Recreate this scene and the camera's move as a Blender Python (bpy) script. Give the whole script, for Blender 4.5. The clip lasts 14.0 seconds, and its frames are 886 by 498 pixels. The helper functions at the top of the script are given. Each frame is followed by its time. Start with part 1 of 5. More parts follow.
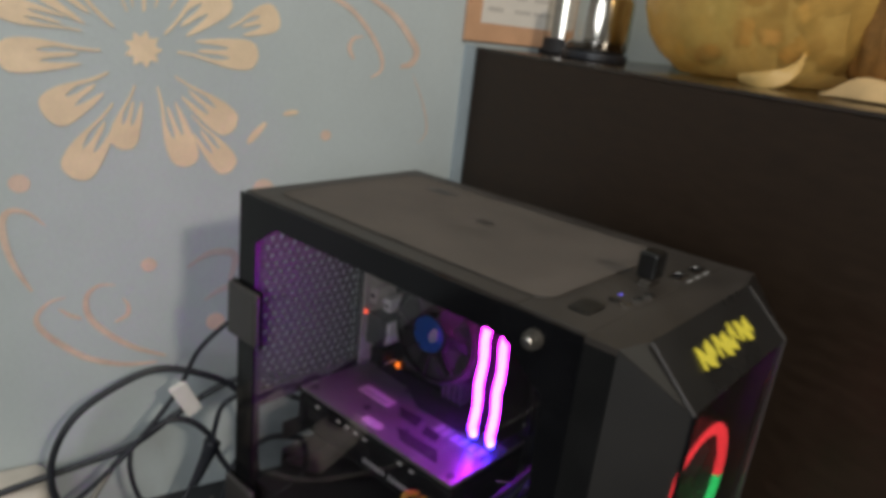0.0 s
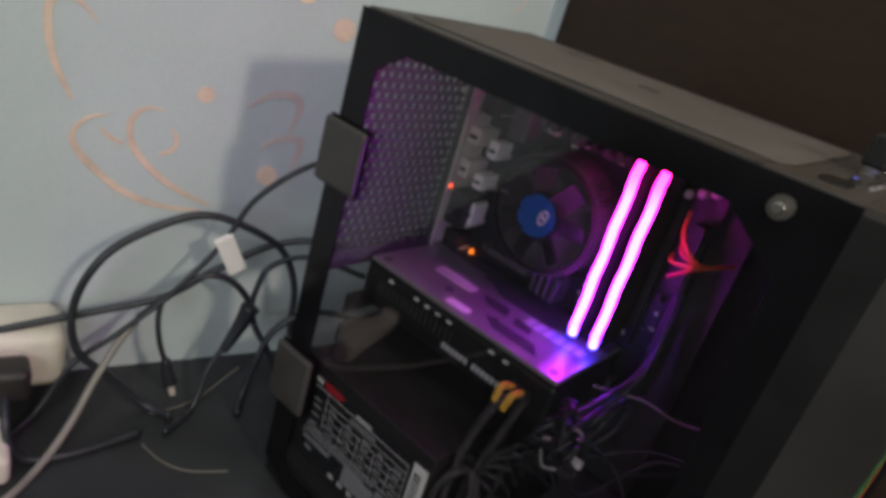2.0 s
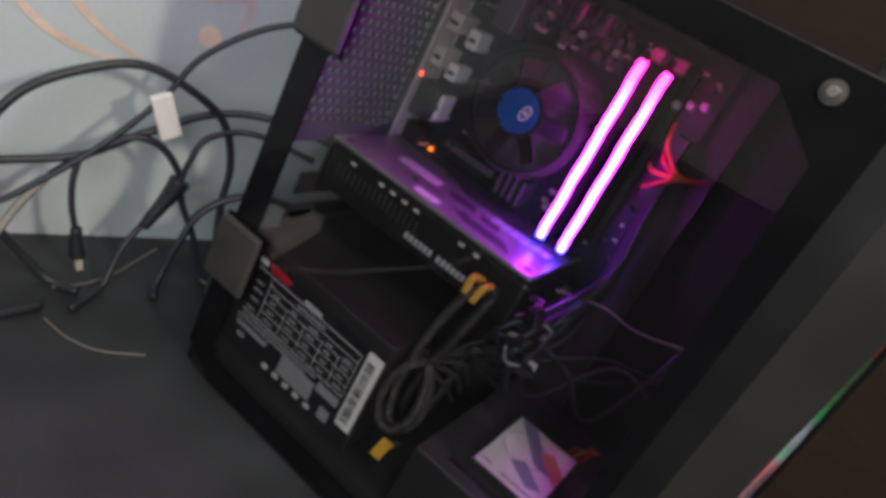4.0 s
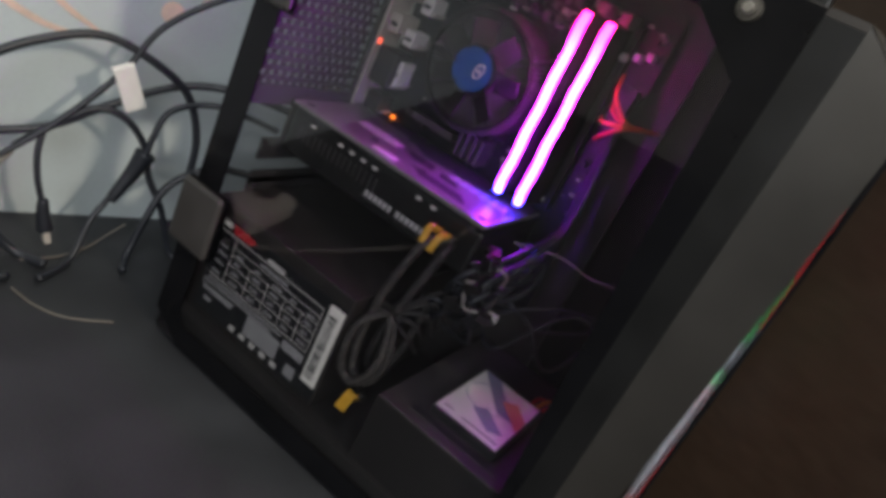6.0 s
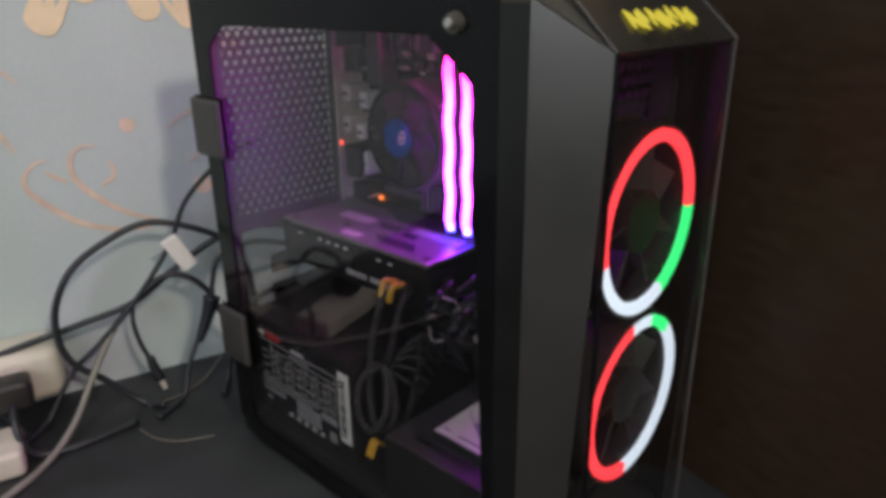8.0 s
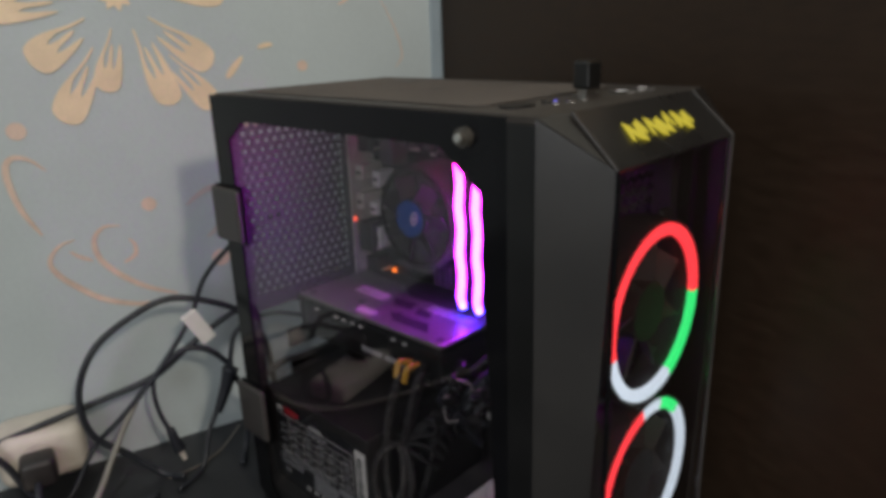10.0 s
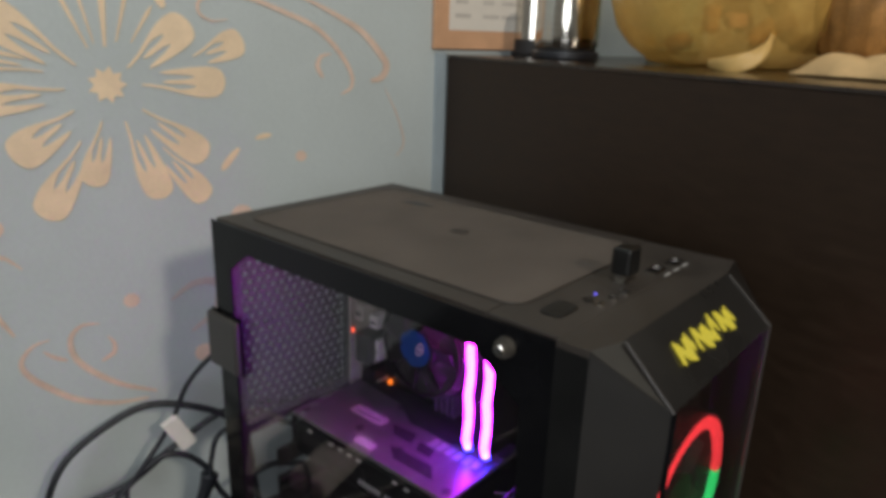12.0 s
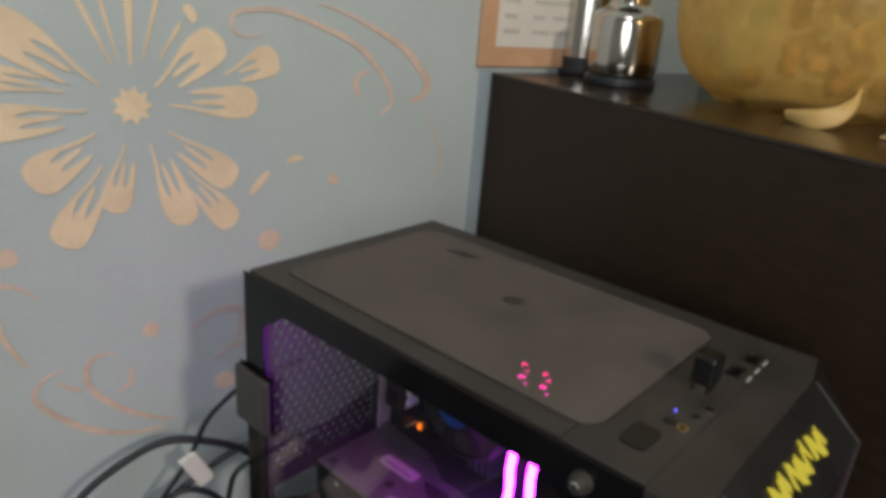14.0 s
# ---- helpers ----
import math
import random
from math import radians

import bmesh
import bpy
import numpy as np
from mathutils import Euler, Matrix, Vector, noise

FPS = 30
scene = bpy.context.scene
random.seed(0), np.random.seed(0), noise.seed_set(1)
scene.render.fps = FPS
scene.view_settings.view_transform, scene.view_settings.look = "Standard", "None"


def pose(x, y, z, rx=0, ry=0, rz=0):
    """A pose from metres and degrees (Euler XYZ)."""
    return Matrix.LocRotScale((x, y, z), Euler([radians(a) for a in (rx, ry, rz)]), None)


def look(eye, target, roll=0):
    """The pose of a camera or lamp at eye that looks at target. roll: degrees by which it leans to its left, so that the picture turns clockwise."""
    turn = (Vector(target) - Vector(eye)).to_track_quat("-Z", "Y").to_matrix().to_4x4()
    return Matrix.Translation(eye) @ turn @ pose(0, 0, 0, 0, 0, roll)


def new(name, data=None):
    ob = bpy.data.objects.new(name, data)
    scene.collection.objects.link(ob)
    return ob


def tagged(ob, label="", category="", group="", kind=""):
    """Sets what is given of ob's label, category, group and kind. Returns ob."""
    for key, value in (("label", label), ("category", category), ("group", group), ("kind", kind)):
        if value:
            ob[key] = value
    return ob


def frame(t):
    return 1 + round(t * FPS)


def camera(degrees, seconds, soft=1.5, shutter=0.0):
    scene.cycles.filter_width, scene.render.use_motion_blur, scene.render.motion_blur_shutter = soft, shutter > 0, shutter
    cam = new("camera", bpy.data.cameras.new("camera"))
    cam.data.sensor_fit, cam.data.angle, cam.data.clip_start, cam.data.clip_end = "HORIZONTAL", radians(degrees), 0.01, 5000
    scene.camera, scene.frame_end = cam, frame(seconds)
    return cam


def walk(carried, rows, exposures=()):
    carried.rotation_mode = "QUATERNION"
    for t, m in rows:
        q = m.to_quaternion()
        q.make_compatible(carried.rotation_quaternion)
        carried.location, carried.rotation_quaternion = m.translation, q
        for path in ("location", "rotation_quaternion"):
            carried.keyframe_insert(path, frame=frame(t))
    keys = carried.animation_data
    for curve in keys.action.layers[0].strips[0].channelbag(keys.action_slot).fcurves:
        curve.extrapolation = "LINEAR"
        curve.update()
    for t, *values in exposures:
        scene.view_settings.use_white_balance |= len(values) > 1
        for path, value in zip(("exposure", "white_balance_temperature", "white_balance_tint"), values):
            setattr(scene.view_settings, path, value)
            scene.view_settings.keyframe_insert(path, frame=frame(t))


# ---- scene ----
cam = camera(65.5, 14.0, soft=4.2, shutter=0.4)
PATH = [
    (0, (0.471, -0.303, 0.579), (-0.749, 1.152, -0.049), 6.7),
    (0.5, (0.422, -0.319, 0.553), (-0.76, 1.138, -0.139), 10.3),
    (1, (0.395, -0.334, 0.529), (-0.749, 1.141, -0.19), 12.9),
    (1.5, (0.373, -0.331, 0.5), (-0.731, 1.154, -0.259), 15.1),
    (2, (0.353, -0.335, 0.482), (-0.703, 1.172, -0.302), 17.0),
    (2.5, (0.329, -0.336, 0.459), (-0.652, 1.21, -0.344), 20.3),
    (3, (0.309, -0.342, 0.428), (-0.535, 1.284, -0.373), 23.8),
    (5.3, (0.318, -0.371, 0.374), (-0.378, 1.353, -0.362), 28.9),
    (5.5, (0.336, -0.367, 0.364), (-0.394, 1.356, -0.341), 28.0),
    (6, (0.356, -0.362, 0.385), (-0.361, 1.352, -0.357), 26.3),
    (6.5, (0.41, -0.347, 0.399), (-0.522, 1.271, -0.318), 17.9),
    (7, (0.457, -0.323, 0.42), (-0.616, 1.197, -0.313), 11.2),
    (7.2, (0.482, -0.309, 0.436), (-0.642, 1.165, -0.315), 7.5),
    (9.3, (0.58, -0.287, 0.428), (-0.758, 1.044, -0.233), -3.6),
    (9.5, (0.579, -0.297, 0.442), (-0.764, 1.048, -0.179), -3.4),
    (10, (0.555, -0.296, 0.477), (-0.77, 1.075, -0.129), -1.9),
    (10.5, (0.518, -0.287, 0.504), (-0.791, 1.083, -0.135), -0.4),
    (11, (0.497, -0.285, 0.53), (-0.775, 1.123, -0.103), 0.5),
    (11.5, (0.479, -0.296, 0.553), (-0.769, 1.14, -0.062), 2.3),
    (12, (0.483, -0.281, 0.579), (-0.757, 1.168, -0.023), 1.9),
    (12.5, (0.465, -0.267, 0.589), (-0.755, 1.188, -0.038), 2.4),
    (13, (0.444, -0.257, 0.594), (-0.787, 1.169, -0.077), 2.5),
    (13.5, (0.429, -0.251, 0.6), (-0.82, 1.154, -0.082), 2.9),
    (14, (0.411, -0.258, 0.635), (-0.809, 1.162, -0.068), 4.6),
]
walk(cam, [(t, look(eye, target, roll)) for t, eye, target, roll in PATH],
     exposures=[(0.0, -0.1), (1.5, 0.02), (3.0, 0.35), (5.5, 0.5), (6.5, 0.45), (7.0, 0.4), (9.5, -0.16), (11.5, -0.12), (14.0, -0.12)])

# ---- light ----
world = bpy.data.worlds.new("world")
scene.world = world
world.use_nodes = True
world.node_tree.nodes["Background"].inputs[0].default_value = (0.5, 0.55, 0.65, 1)
world.node_tree.nodes["Background"].inputs[1].default_value = 0.05


def area_lamp(name, eye, target, size, watts, colour):
    data = bpy.data.lights.new(name, "AREA")
    data.shape, data.size, data.energy, data.color = "DISK", size, watts, colour
    ob = new(name, data)
    ob.matrix_world = look(eye, target)
    return ob


area_lamp("lamp_light", (1.75, -0.42, 1.32), (0.0, 0.1, 0.35), 0.16, 11.6, (1.0, 0.88, 0.72))
# added overhead fill that lifts the shadows; not a known lamp
area_lamp("overhead_fill_light", (0.8, -0.9, 2.32), (0.4, -0.4, 0.0), 0.5, 9, (0.92, 0.97, 1.0))
# added soft fill from the front; no window is modelled or known there
area_lamp("front_fill_light", (1.25, -1.95, 1.0), (0.2, 0.2, 0.35), 1.0, 16, (0.94, 0.97, 1.0))

# ---- helpers of this scene ----
OFF = {}
WALL_O = Vector((-0.1815, 0.010, 0))
ROOM = Matrix.Translation(WALL_O) @ Matrix.Rotation(radians(-16), 4, "Z")  # x: away from the flower wall, y: along it


def room(n, u, z):
    return ROOM @ Vector((n, u, z))


def thing(name, loc, label, category, group="", kind=""):
    ob = new(name)
    ob.empty_display_size = 0.02
    ob.location = loc
    OFF[ob.name] = Vector(loc)
    return tagged(ob, label, category, group, kind)


def part(name, bm, material, parent=None, label="", smooth=False, kind=""):
    """Links a bmesh, modelled in world coordinates, as one mesh object under a thing or a part."""
    off = OFF.get(parent.name, Vector()) if parent else Vector()
    bmesh.ops.translate(bm, verts=bm.verts[:], vec=-off)
    bmesh.ops.recalc_face_normals(bm, faces=bm.faces[:])
    me = bpy.data.meshes.new(name)
    bm.to_mesh(me)
    bm.free()
    if smooth:
        me.polygons.foreach_set("use_smooth", [True] * len(me.polygons))
    me.materials.append(material)
    ob = new(name, me)
    if parent:
        ob.parent = parent
    OFF[ob.name] = off
    return tagged(ob, label, kind=kind)


def box(bm, x0, x1, y0, y1, z0, z1, bevel=0.0, m=None, seg=2):
    d = bmesh.ops.create_cube(bm, size=1.0)
    vs = d["verts"]
    for v in vs:
        v.co = Vector(((x0 + x1) / 2 + v.co.x * (x1 - x0), (y0 + y1) / 2 + v.co.y * (y1 - y0), (z0 + z1) / 2 + v.co.z * (z1 - z0)))
    if bevel:
        es = list({e for v in vs for e in v.link_edges})
        r = bmesh.ops.bevel(bm, geom=es, offset=bevel, segments=seg, affect="EDGES", profile=0.5)
        vs = list({v for f in r["faces"] for v in f.verts} | {v for v in vs if v.is_valid})
    if m:
        bmesh.ops.transform(bm, matrix=m, verts=vs)
    return bm


def B(*a, **k):
    return box(bmesh.new(), *a, **k)


def cyl(bm, a, b, r0, r1=None, seg=20, caps=True):
    a, b = Vector(a), Vector(b)
    q = (b - a).to_track_quat("Z", "Y").to_matrix().to_4x4()
    m = Matrix.Translation((a + b) / 2) @ q
    bmesh.ops.create_cone(bm, cap_ends=caps, segments=seg, radius1=r0, radius2=r0 if r1 is None else r1, depth=(b - a).length, matrix=m)
    return bm


def lathe(bm, profile, seg=40, m=None):
    """Turns a profile of (radius, height) round the z axis."""
    rings = []
    for r, z in profile:
        rings.append([bm.verts.new((r * math.cos(i * math.tau / seg), r * math.sin(i * math.tau / seg), z)) for i in range(seg)])
    for p, q in zip(rings, rings[1:]):
        for i in range(seg):
            bm.faces.new((p[i], p[(i + 1) % seg], q[(i + 1) % seg], q[i]))
    if m:
        bmesh.ops.transform(bm, matrix=m, verts=[v for r in rings for v in r])
    return bm


def ring(bm, centre, axis, r_in, r_out, depth, a0=0.0, a1=360.0, seg=40):
    """A flat ring, or a stretch of one, with a thickness along its axis."""
    m = Matrix.Translation(centre) @ Vector(axis).to_track_quat("Z", "Y").to_matrix().to_4x4()
    full = a1 - a0 >= 360
    cols = []
    for i in range(seg if full else seg + 1):
        a = radians(a0 + (a1 - a0) * i / seg)
        cols.append([bm.verts.new(m @ Vector((r * math.cos(a), r * math.sin(a), z))) for r, z in ((r_in, 0), (r_out, 0), (r_out, depth), (r_in, depth))])
    n = len(cols)
    for i in range(n if full else n - 1):
        p, q = cols[i], cols[(i + 1) % n]
        for k in range(4):
            bm.faces.new((p[k], q[k], q[(k + 1) % 4], p[(k + 1) % 4]))
    if not full:
        bm.faces.new(cols[0]), bm.faces.new(cols[-1])
    return bm


def smooth_line(pts, n=10):
    pts = [Vector(p) for p in pts]
    out = []
    for i in range(len(pts) - 1):
        a, b, c, d = pts[max(i - 1, 0)], pts[i], pts[i + 1], pts[min(i + 2, len(pts) - 1)]
        for k in range(n):
            t = k / n
            out.append(0.5 * (2 * b + (c - a) * t + (2 * a - 5 * b + 4 * c - d) * t * t + (3 * b - a - 3 * c + d) * t ** 3))
    return out + [pts[-1]]


def tube(bm, pts, r, seg=8, n=8, r_end=None):
    line = smooth_line(pts, n)
    rings, up = [], Vector((0.3, 0.2, 0.9))
    for i, p in enumerate(line):
        d = (line[min(i + 1, len(line) - 1)] - line[max(i - 1, 0)]).normalized()
        s = d.cross(up)
        s = s.normalized() if s.length > 1e-4 else Vector((1, 0, 0))
        up = s.cross(d).normalized()
        rr = r if r_end is None else r + (r_end - r) * i / (len(line) - 1)
        rings.append([bm.verts.new(p + rr * (math.cos(k * math.tau / seg) * s + math.sin(k * math.tau / seg) * up)) for k in range(seg)])
    for p, q in zip(rings, rings[1:]):
        for k in range(seg):
            bm.faces.new((p[k], p[(k + 1) % seg], q[(k + 1) % seg], q[k]))
    bm.faces.new(rings[0]), bm.faces.new(rings[-1])
    return bm


def poly_plate(bm, outline, depth, m):
    """An outline in the plane, raised to a plate of that depth, and set in place by m."""
    lo = [bm.verts.new(m @ Vector((x, y, 0))) for x, y in outline]
    hi = [bm.verts.new(m @ Vector((x, y, depth))) for x, y in outline]
    n = len(outline)
    for i in range(n):
        bm.faces.new((lo[i], lo[(i + 1) % n], hi[(i + 1) % n], hi[i]))
    a, b = bm.faces.new(lo), bm.faces.new(hi)
    a.normal_update(), b.normal_update()
    bmesh.ops.triangulate(bm, faces=[a, b])
    return bm


def slab(bm, quad, thick):
    """A plate whose outer face has these corners."""
    q = [Vector(p) for p in quad]
    n = (q[1] - q[0]).cross(q[2] - q[0]).normalized()
    lo, hi = [bm.verts.new(p) for p in q], [bm.verts.new(p - n * thick) for p in q]
    k = len(q)
    bm.faces.new(lo), bm.faces.new(hi)
    for i in range(k):
        bm.faces.new((lo[i], lo[(i + 1) % k], hi[(i + 1) % k], hi[i]))
    return bm


def window_plate(bm, outer, inner, y0, y1):
    """A plate in the x-z plane with an opening; outer and inner have as many corners."""
    n = len(outer)
    v = {}
    for k, (loop, y) in enumerate(((outer, y0), (inner, y0), (outer, y1), (inner, y1))):
        v[k] = [bm.verts.new((x, y, z)) for x, z in loop]
    for i in range(n):
        j = (i + 1) % n
        bm.faces.new((v[0][i], v[0][j], v[1][j], v[1][i]))
        bm.faces.new((v[2][i], v[2][j], v[3][j], v[3][i]))
        bm.faces.new((v[0][i], v[0][j], v[2][j], v[2][i]))
        bm.faces.new((v[1][i], v[1][j], v[3][j], v[3][i]))
    return bm


# ---- materials ----
def mat(name, colour, rough=0.5, metal=0.0, vary=0.25, scale=40.0, fine=600.0, bump=0.1, spec=0.5, second=None, stretch=None, coat=0.0):
    """A surface with two scales of variation in colour and roughness, and a fine relief."""
    m = bpy.data.materials.new(name)
    m.use_nodes = True
    t = m.node_tree
    b = t.nodes["Principled BSDF"]
    b.inputs["Metallic"].default_value, b.inputs["Specular IOR Level"].default_value, b.inputs["Coat Weight"].default_value = metal, spec, coat
    co = t.nodes.new("ShaderNodeTexCoord")
    src = co.outputs["Object"]
    if stretch:
        mp = t.nodes.new("ShaderNodeMapping")
        mp.inputs["Scale"].default_value = stretch
        t.links.new(src, mp.inputs["Vector"])
        src = mp.outputs["Vector"]
    n1, n2 = t.nodes.new("ShaderNodeTexNoise"), t.nodes.new("ShaderNodeTexNoise")
    n1.inputs["Scale"].default_value, n2.inputs["Scale"].default_value = scale, fine
    n1.inputs["Detail"].default_value, n2.inputs["Detail"].default_value = 5, 2
    t.links.new(src, n1.inputs["Vector"]), t.links.new(src, n2.inputs["Vector"])
    mx = t.nodes.new("ShaderNodeMath")
    mx.operation = "MULTIPLY_ADD"
    mx.inputs[1].default_value = 0.35
    t.links.new(n2.outputs["Fac"], mx.inputs[0]), t.links.new(n1.outputs["Fac"], mx.inputs[2])
    ramp = t.nodes.new("ShaderNodeValToRGB")
    c = Vector(colour)
    lo = c * (1 - vary)
    hi = Vector(second) if second else c * (1 + vary)
    ramp.color_ramp.elements[0].position, ramp.color_ramp.elements[1].position = 0.45, 0.9
    ramp.color_ramp.elements[0].color, ramp.color_ramp.elements[1].color = (*lo, 1), (*hi, 1)
    t.links.new(mx.outputs[0], ramp.inputs["Fac"]), t.links.new(ramp.outputs["Color"], b.inputs["Base Color"])
    rr = t.nodes.new("ShaderNodeMapRange")
    rr.inputs["To Min"].default_value, rr.inputs["To Max"].default_value = max(rough * 0.75, 0.02), min(rough * 1.3, 1)
    t.links.new(n1.outputs["Fac"], rr.inputs["Value"]), t.links.new(rr.outputs["Result"], b.inputs["Roughness"])
    if bump:
        bp = t.nodes.new("ShaderNodeBump")
        bp.inputs["Strength"].default_value, bp.inputs["Distance"].default_value = bump, 0.001
        t.links.new(n2.outputs["Fac"], bp.inputs["Height"]), t.links.new(bp.outputs["Normal"], b.inputs["Normal"])
    return m


def glow(name, colour, strength):
    m = bpy.data.materials.new(name)
    m.use_nodes = True
    b = m.node_tree.nodes["Principled BSDF"]
    b.inputs["Base Color"].default_value = (*[0.05 + 0.1 * x for x in colour], 1)
    b.inputs["Emission Color"].default_value, b.inputs["Emission Strength"].default_value = (*colour, 1), strength
    return m


def pane_mat(name, tint, rough=0.0, weight=1.0):
    """Thin glass: light goes straight through it, tinted, and it mirrors by Fresnel."""
    m = bpy.data.materials.new(name)
    m.use_nodes = True
    t = m.node_tree
    t.nodes.remove(t.nodes["Principled BSDF"])
    tr, gl, lw, pw, ad, mix = (t.nodes.new("ShaderNode" + k) for k in ("BsdfTransparent", "BsdfGlossy", "LayerWeight", "Math", "Math", "MixShader"))
    tr.inputs["Color"].default_value = (*tint, 1)
    gl.inputs["Roughness"].default_value = rough
    pw.operation, ad.operation = "POWER", "MULTIPLY_ADD"
    lw.inputs["Blend"].default_value, pw.inputs[1].default_value = 0.5, 4.3
    ad.inputs[1].default_value, ad.inputs[2].default_value = 0.95, 0.042 * weight
    t.links.new(lw.outputs["Facing"], pw.inputs[0]), t.links.new(pw.outputs[0], ad.inputs[0]), t.links.new(ad.outputs[0], mix.inputs[0])
    t.links.new(tr.outputs[0], mix.inputs[1]), t.links.new(gl.outputs[0], mix.inputs[2])
    t.links.new(mix.outputs[0], t.nodes["Material Output"].inputs["Surface"])
    return m


M_WALL = mat("wall_paint", (0.51, 0.57, 0.58), 0.6, vary=0.07, scale=5, fine=260, bump=0.25)
M_WALL2 = mat("plain_wall_paint", (0.62, 0.60, 0.55), 0.7, vary=0.06, scale=4, fine=220, bump=0.2)
M_SHADE_STRIP = mat("blue_grey_shade_strip", (0.33, 0.40, 0.45), 0.55, vary=0.08, scale=9, fine=260, bump=0.15)
M_CEIL = mat("ceiling_paint", (0.75, 0.75, 0.73), 0.8, vary=0.04, scale=3, fine=200)
M_FLOOR = mat("black_floor_cover", (0.024, 0.025, 0.028), 0.5, vary=0.4, scale=14, fine=500, bump=0.3)
M_DECAL = mat("cream_vinyl", (0.88, 0.69, 0.48), 0.5, vary=0.12, scale=30, fine=400, bump=0.05)
M_DECAL2 = mat("muted_peach_vinyl", (0.72, 0.55, 0.45), 0.55, vary=0.15, scale=40, fine=400, bump=0.05)
M_DECAL3 = mat("faded_pink_vinyl", (0.58, 0.50, 0.47), 0.6, vary=0.12, scale=40, fine=400, bump=0.05)
M_WOOD = mat("dark_stained_wood", (0.030, 0.018, 0.011), 0.45, spec=0.25, vary=0.18, scale=18, fine=160, bump=0.12, stretch=(0.6, 8, 8))
M_WOODTOP = mat("polished_dark_wood", (0.026, 0.016, 0.010), 0.2, vary=0.35, scale=18, fine=160, bump=0.05, stretch=(0.6, 8, 8))
M_STEEL = mat("black_coated_steel", (0.017, 0.016, 0.016), 0.42, vary=0.3, scale=12, fine=1500, bump=0.12)
M_TOP = mat("dusty_black_steel", (0.040, 0.033, 0.028), 0.5, vary=0.3, scale=25, fine=1400, bump=0.1)
M_FILTER = mat("dusty_filter_mesh", (0.128, 0.106, 0.090), 0.75, vary=0.22, scale=16, fine=1800, bump=0.5)
M_PLATE = mat("satin_black_plate", (0.020, 0.019, 0.018), 0.28, vary=0.3, scale=20, fine=800, bump=0.03)
M_BLACK = mat("glossy_black_border", (0.006, 0.006, 0.007), 0.12, spec=0.2, vary=0.3, scale=20, fine=800, bump=0.0)
M_PLASTIC = mat("matt_black_plastic", (0.021, 0.019, 0.017), 0.42, vary=0.25, scale=20, fine=1600, bump=0.15)
M_BEZEL = mat("satin_bezel_plastic", (0.013, 0.0115, 0.010), 0.34, spec=1.0, vary=0.25, scale=20, fine=1600, bump=0.12)
M_CLIP = mat("grey_hinge_metal", (0.042, 0.038, 0.036), 0.42, vary=0.2, scale=30, fine=1500, bump=0.1)
M_GALV = mat("dark_inner_steel", (0.050, 0.047, 0.047), 0.45, metal=0.3, vary=0.3, scale=25, fine=900)
M_REAR = mat("rear_panel_steel", (0.030, 0.029, 0.030), 0.45, vary=0.3, scale=25, fine=900)
M_FIN = mat("dark_cooler_fins", (0.13, 0.125, 0.12), 0.45, metal=0.4, vary=0.3, scale=60, fine=700)
M_CHROME = mat("chrome", (0.62, 0.60, 0.57), 0.18, metal=1.0, vary=0.1, scale=60, fine=900, bump=0.0)
M_BRUSH = mat("brushed_steel", (0.60, 0.57, 0.52), 0.13, metal=1.0, vary=0.1, scale=30, fine=400, bump=0.03, stretch=(1, 1, 12))
M_PCB = mat("dark_circuit_board", (0.016, 0.017, 0.019), 0.4, vary=0.5, scale=90, fine=700, bump=0.2)
M_ALU = mat("grey_heatsink_aluminium", (0.16, 0.155, 0.15), 0.4, metal=0.6, vary=0.2, scale=50, fine=600)
M_BACKPLATE = mat("grey_backplate", (0.30, 0.29, 0.28), 0.36, metal=0.5, vary=0.12, scale=30, fine=900, bump=0.05)
M_SHROUD = mat("black_shroud_plastic", (0.008, 0.008, 0.008), 0.3, vary=0.25, scale=30, fine=1500, bump=0.1)
M_BLADE = mat("dull_black_blade", (0.034, 0.032, 0.031), 0.65, vary=0.2, scale=30, fine=900, bump=0.1, spec=0.25)
M_SCREW = mat("grey_screw_metal", (0.13, 0.12, 0.105), 0.35, metal=0.6, vary=0.2, scale=80, fine=900)
M_BPDARK = mat("backplate_dark_print", (0.05, 0.05, 0.052), 0.4, vary=0.2, scale=50, fine=900, bump=0.0)
M_WHITE = mat("white_sticker", (0.74, 0.72, 0.68), 0.5, vary=0.07, scale=60, fine=700, bump=0.0)
M_SILVERTXT = mat("silver_print", (0.46, 0.45, 0.44), 0.4, vary=0.1, scale=80, fine=700, bump=0.0)
M_PSU = mat("black_psu_paint", (0.014, 0.012, 0.011), 0.5, vary=0.25, scale=30, fine=2000, bump=0.25)
M_LABEL = mat("black_label_film", (0.010, 0.011, 0.013), 0.3, vary=0.25, scale=40, fine=600, bump=0.0)
M_RED = mat("red_print", (0.45, 0.02, 0.03), 0.4, vary=0.15, scale=60, fine=600, bump=0.0)
M_BLUE = mat("blue_hub_sticker", (0.015, 0.10, 0.32), 0.35, vary=0.12, scale=60, fine=600, bump=0.0)
M_GREYPRINT = mat("grey_print", (0.26, 0.26, 0.27), 0.45, vary=0.1, scale=60, fine=600, bump=0.0)
M_YELLOW = mat("yellow_connector", (0.60, 0.34, 0.03), 0.4, vary=0.15, scale=60, fine=600)
M_ORANGE = mat("orange_wire", (0.55, 0.12, 0.03), 0.45, vary=0.15, scale=60, fine=600)
M_REDWIRE = mat("red_wire", (0.45, 0.04, 0.03), 0.45, vary=0.15, scale=60, fine=600)
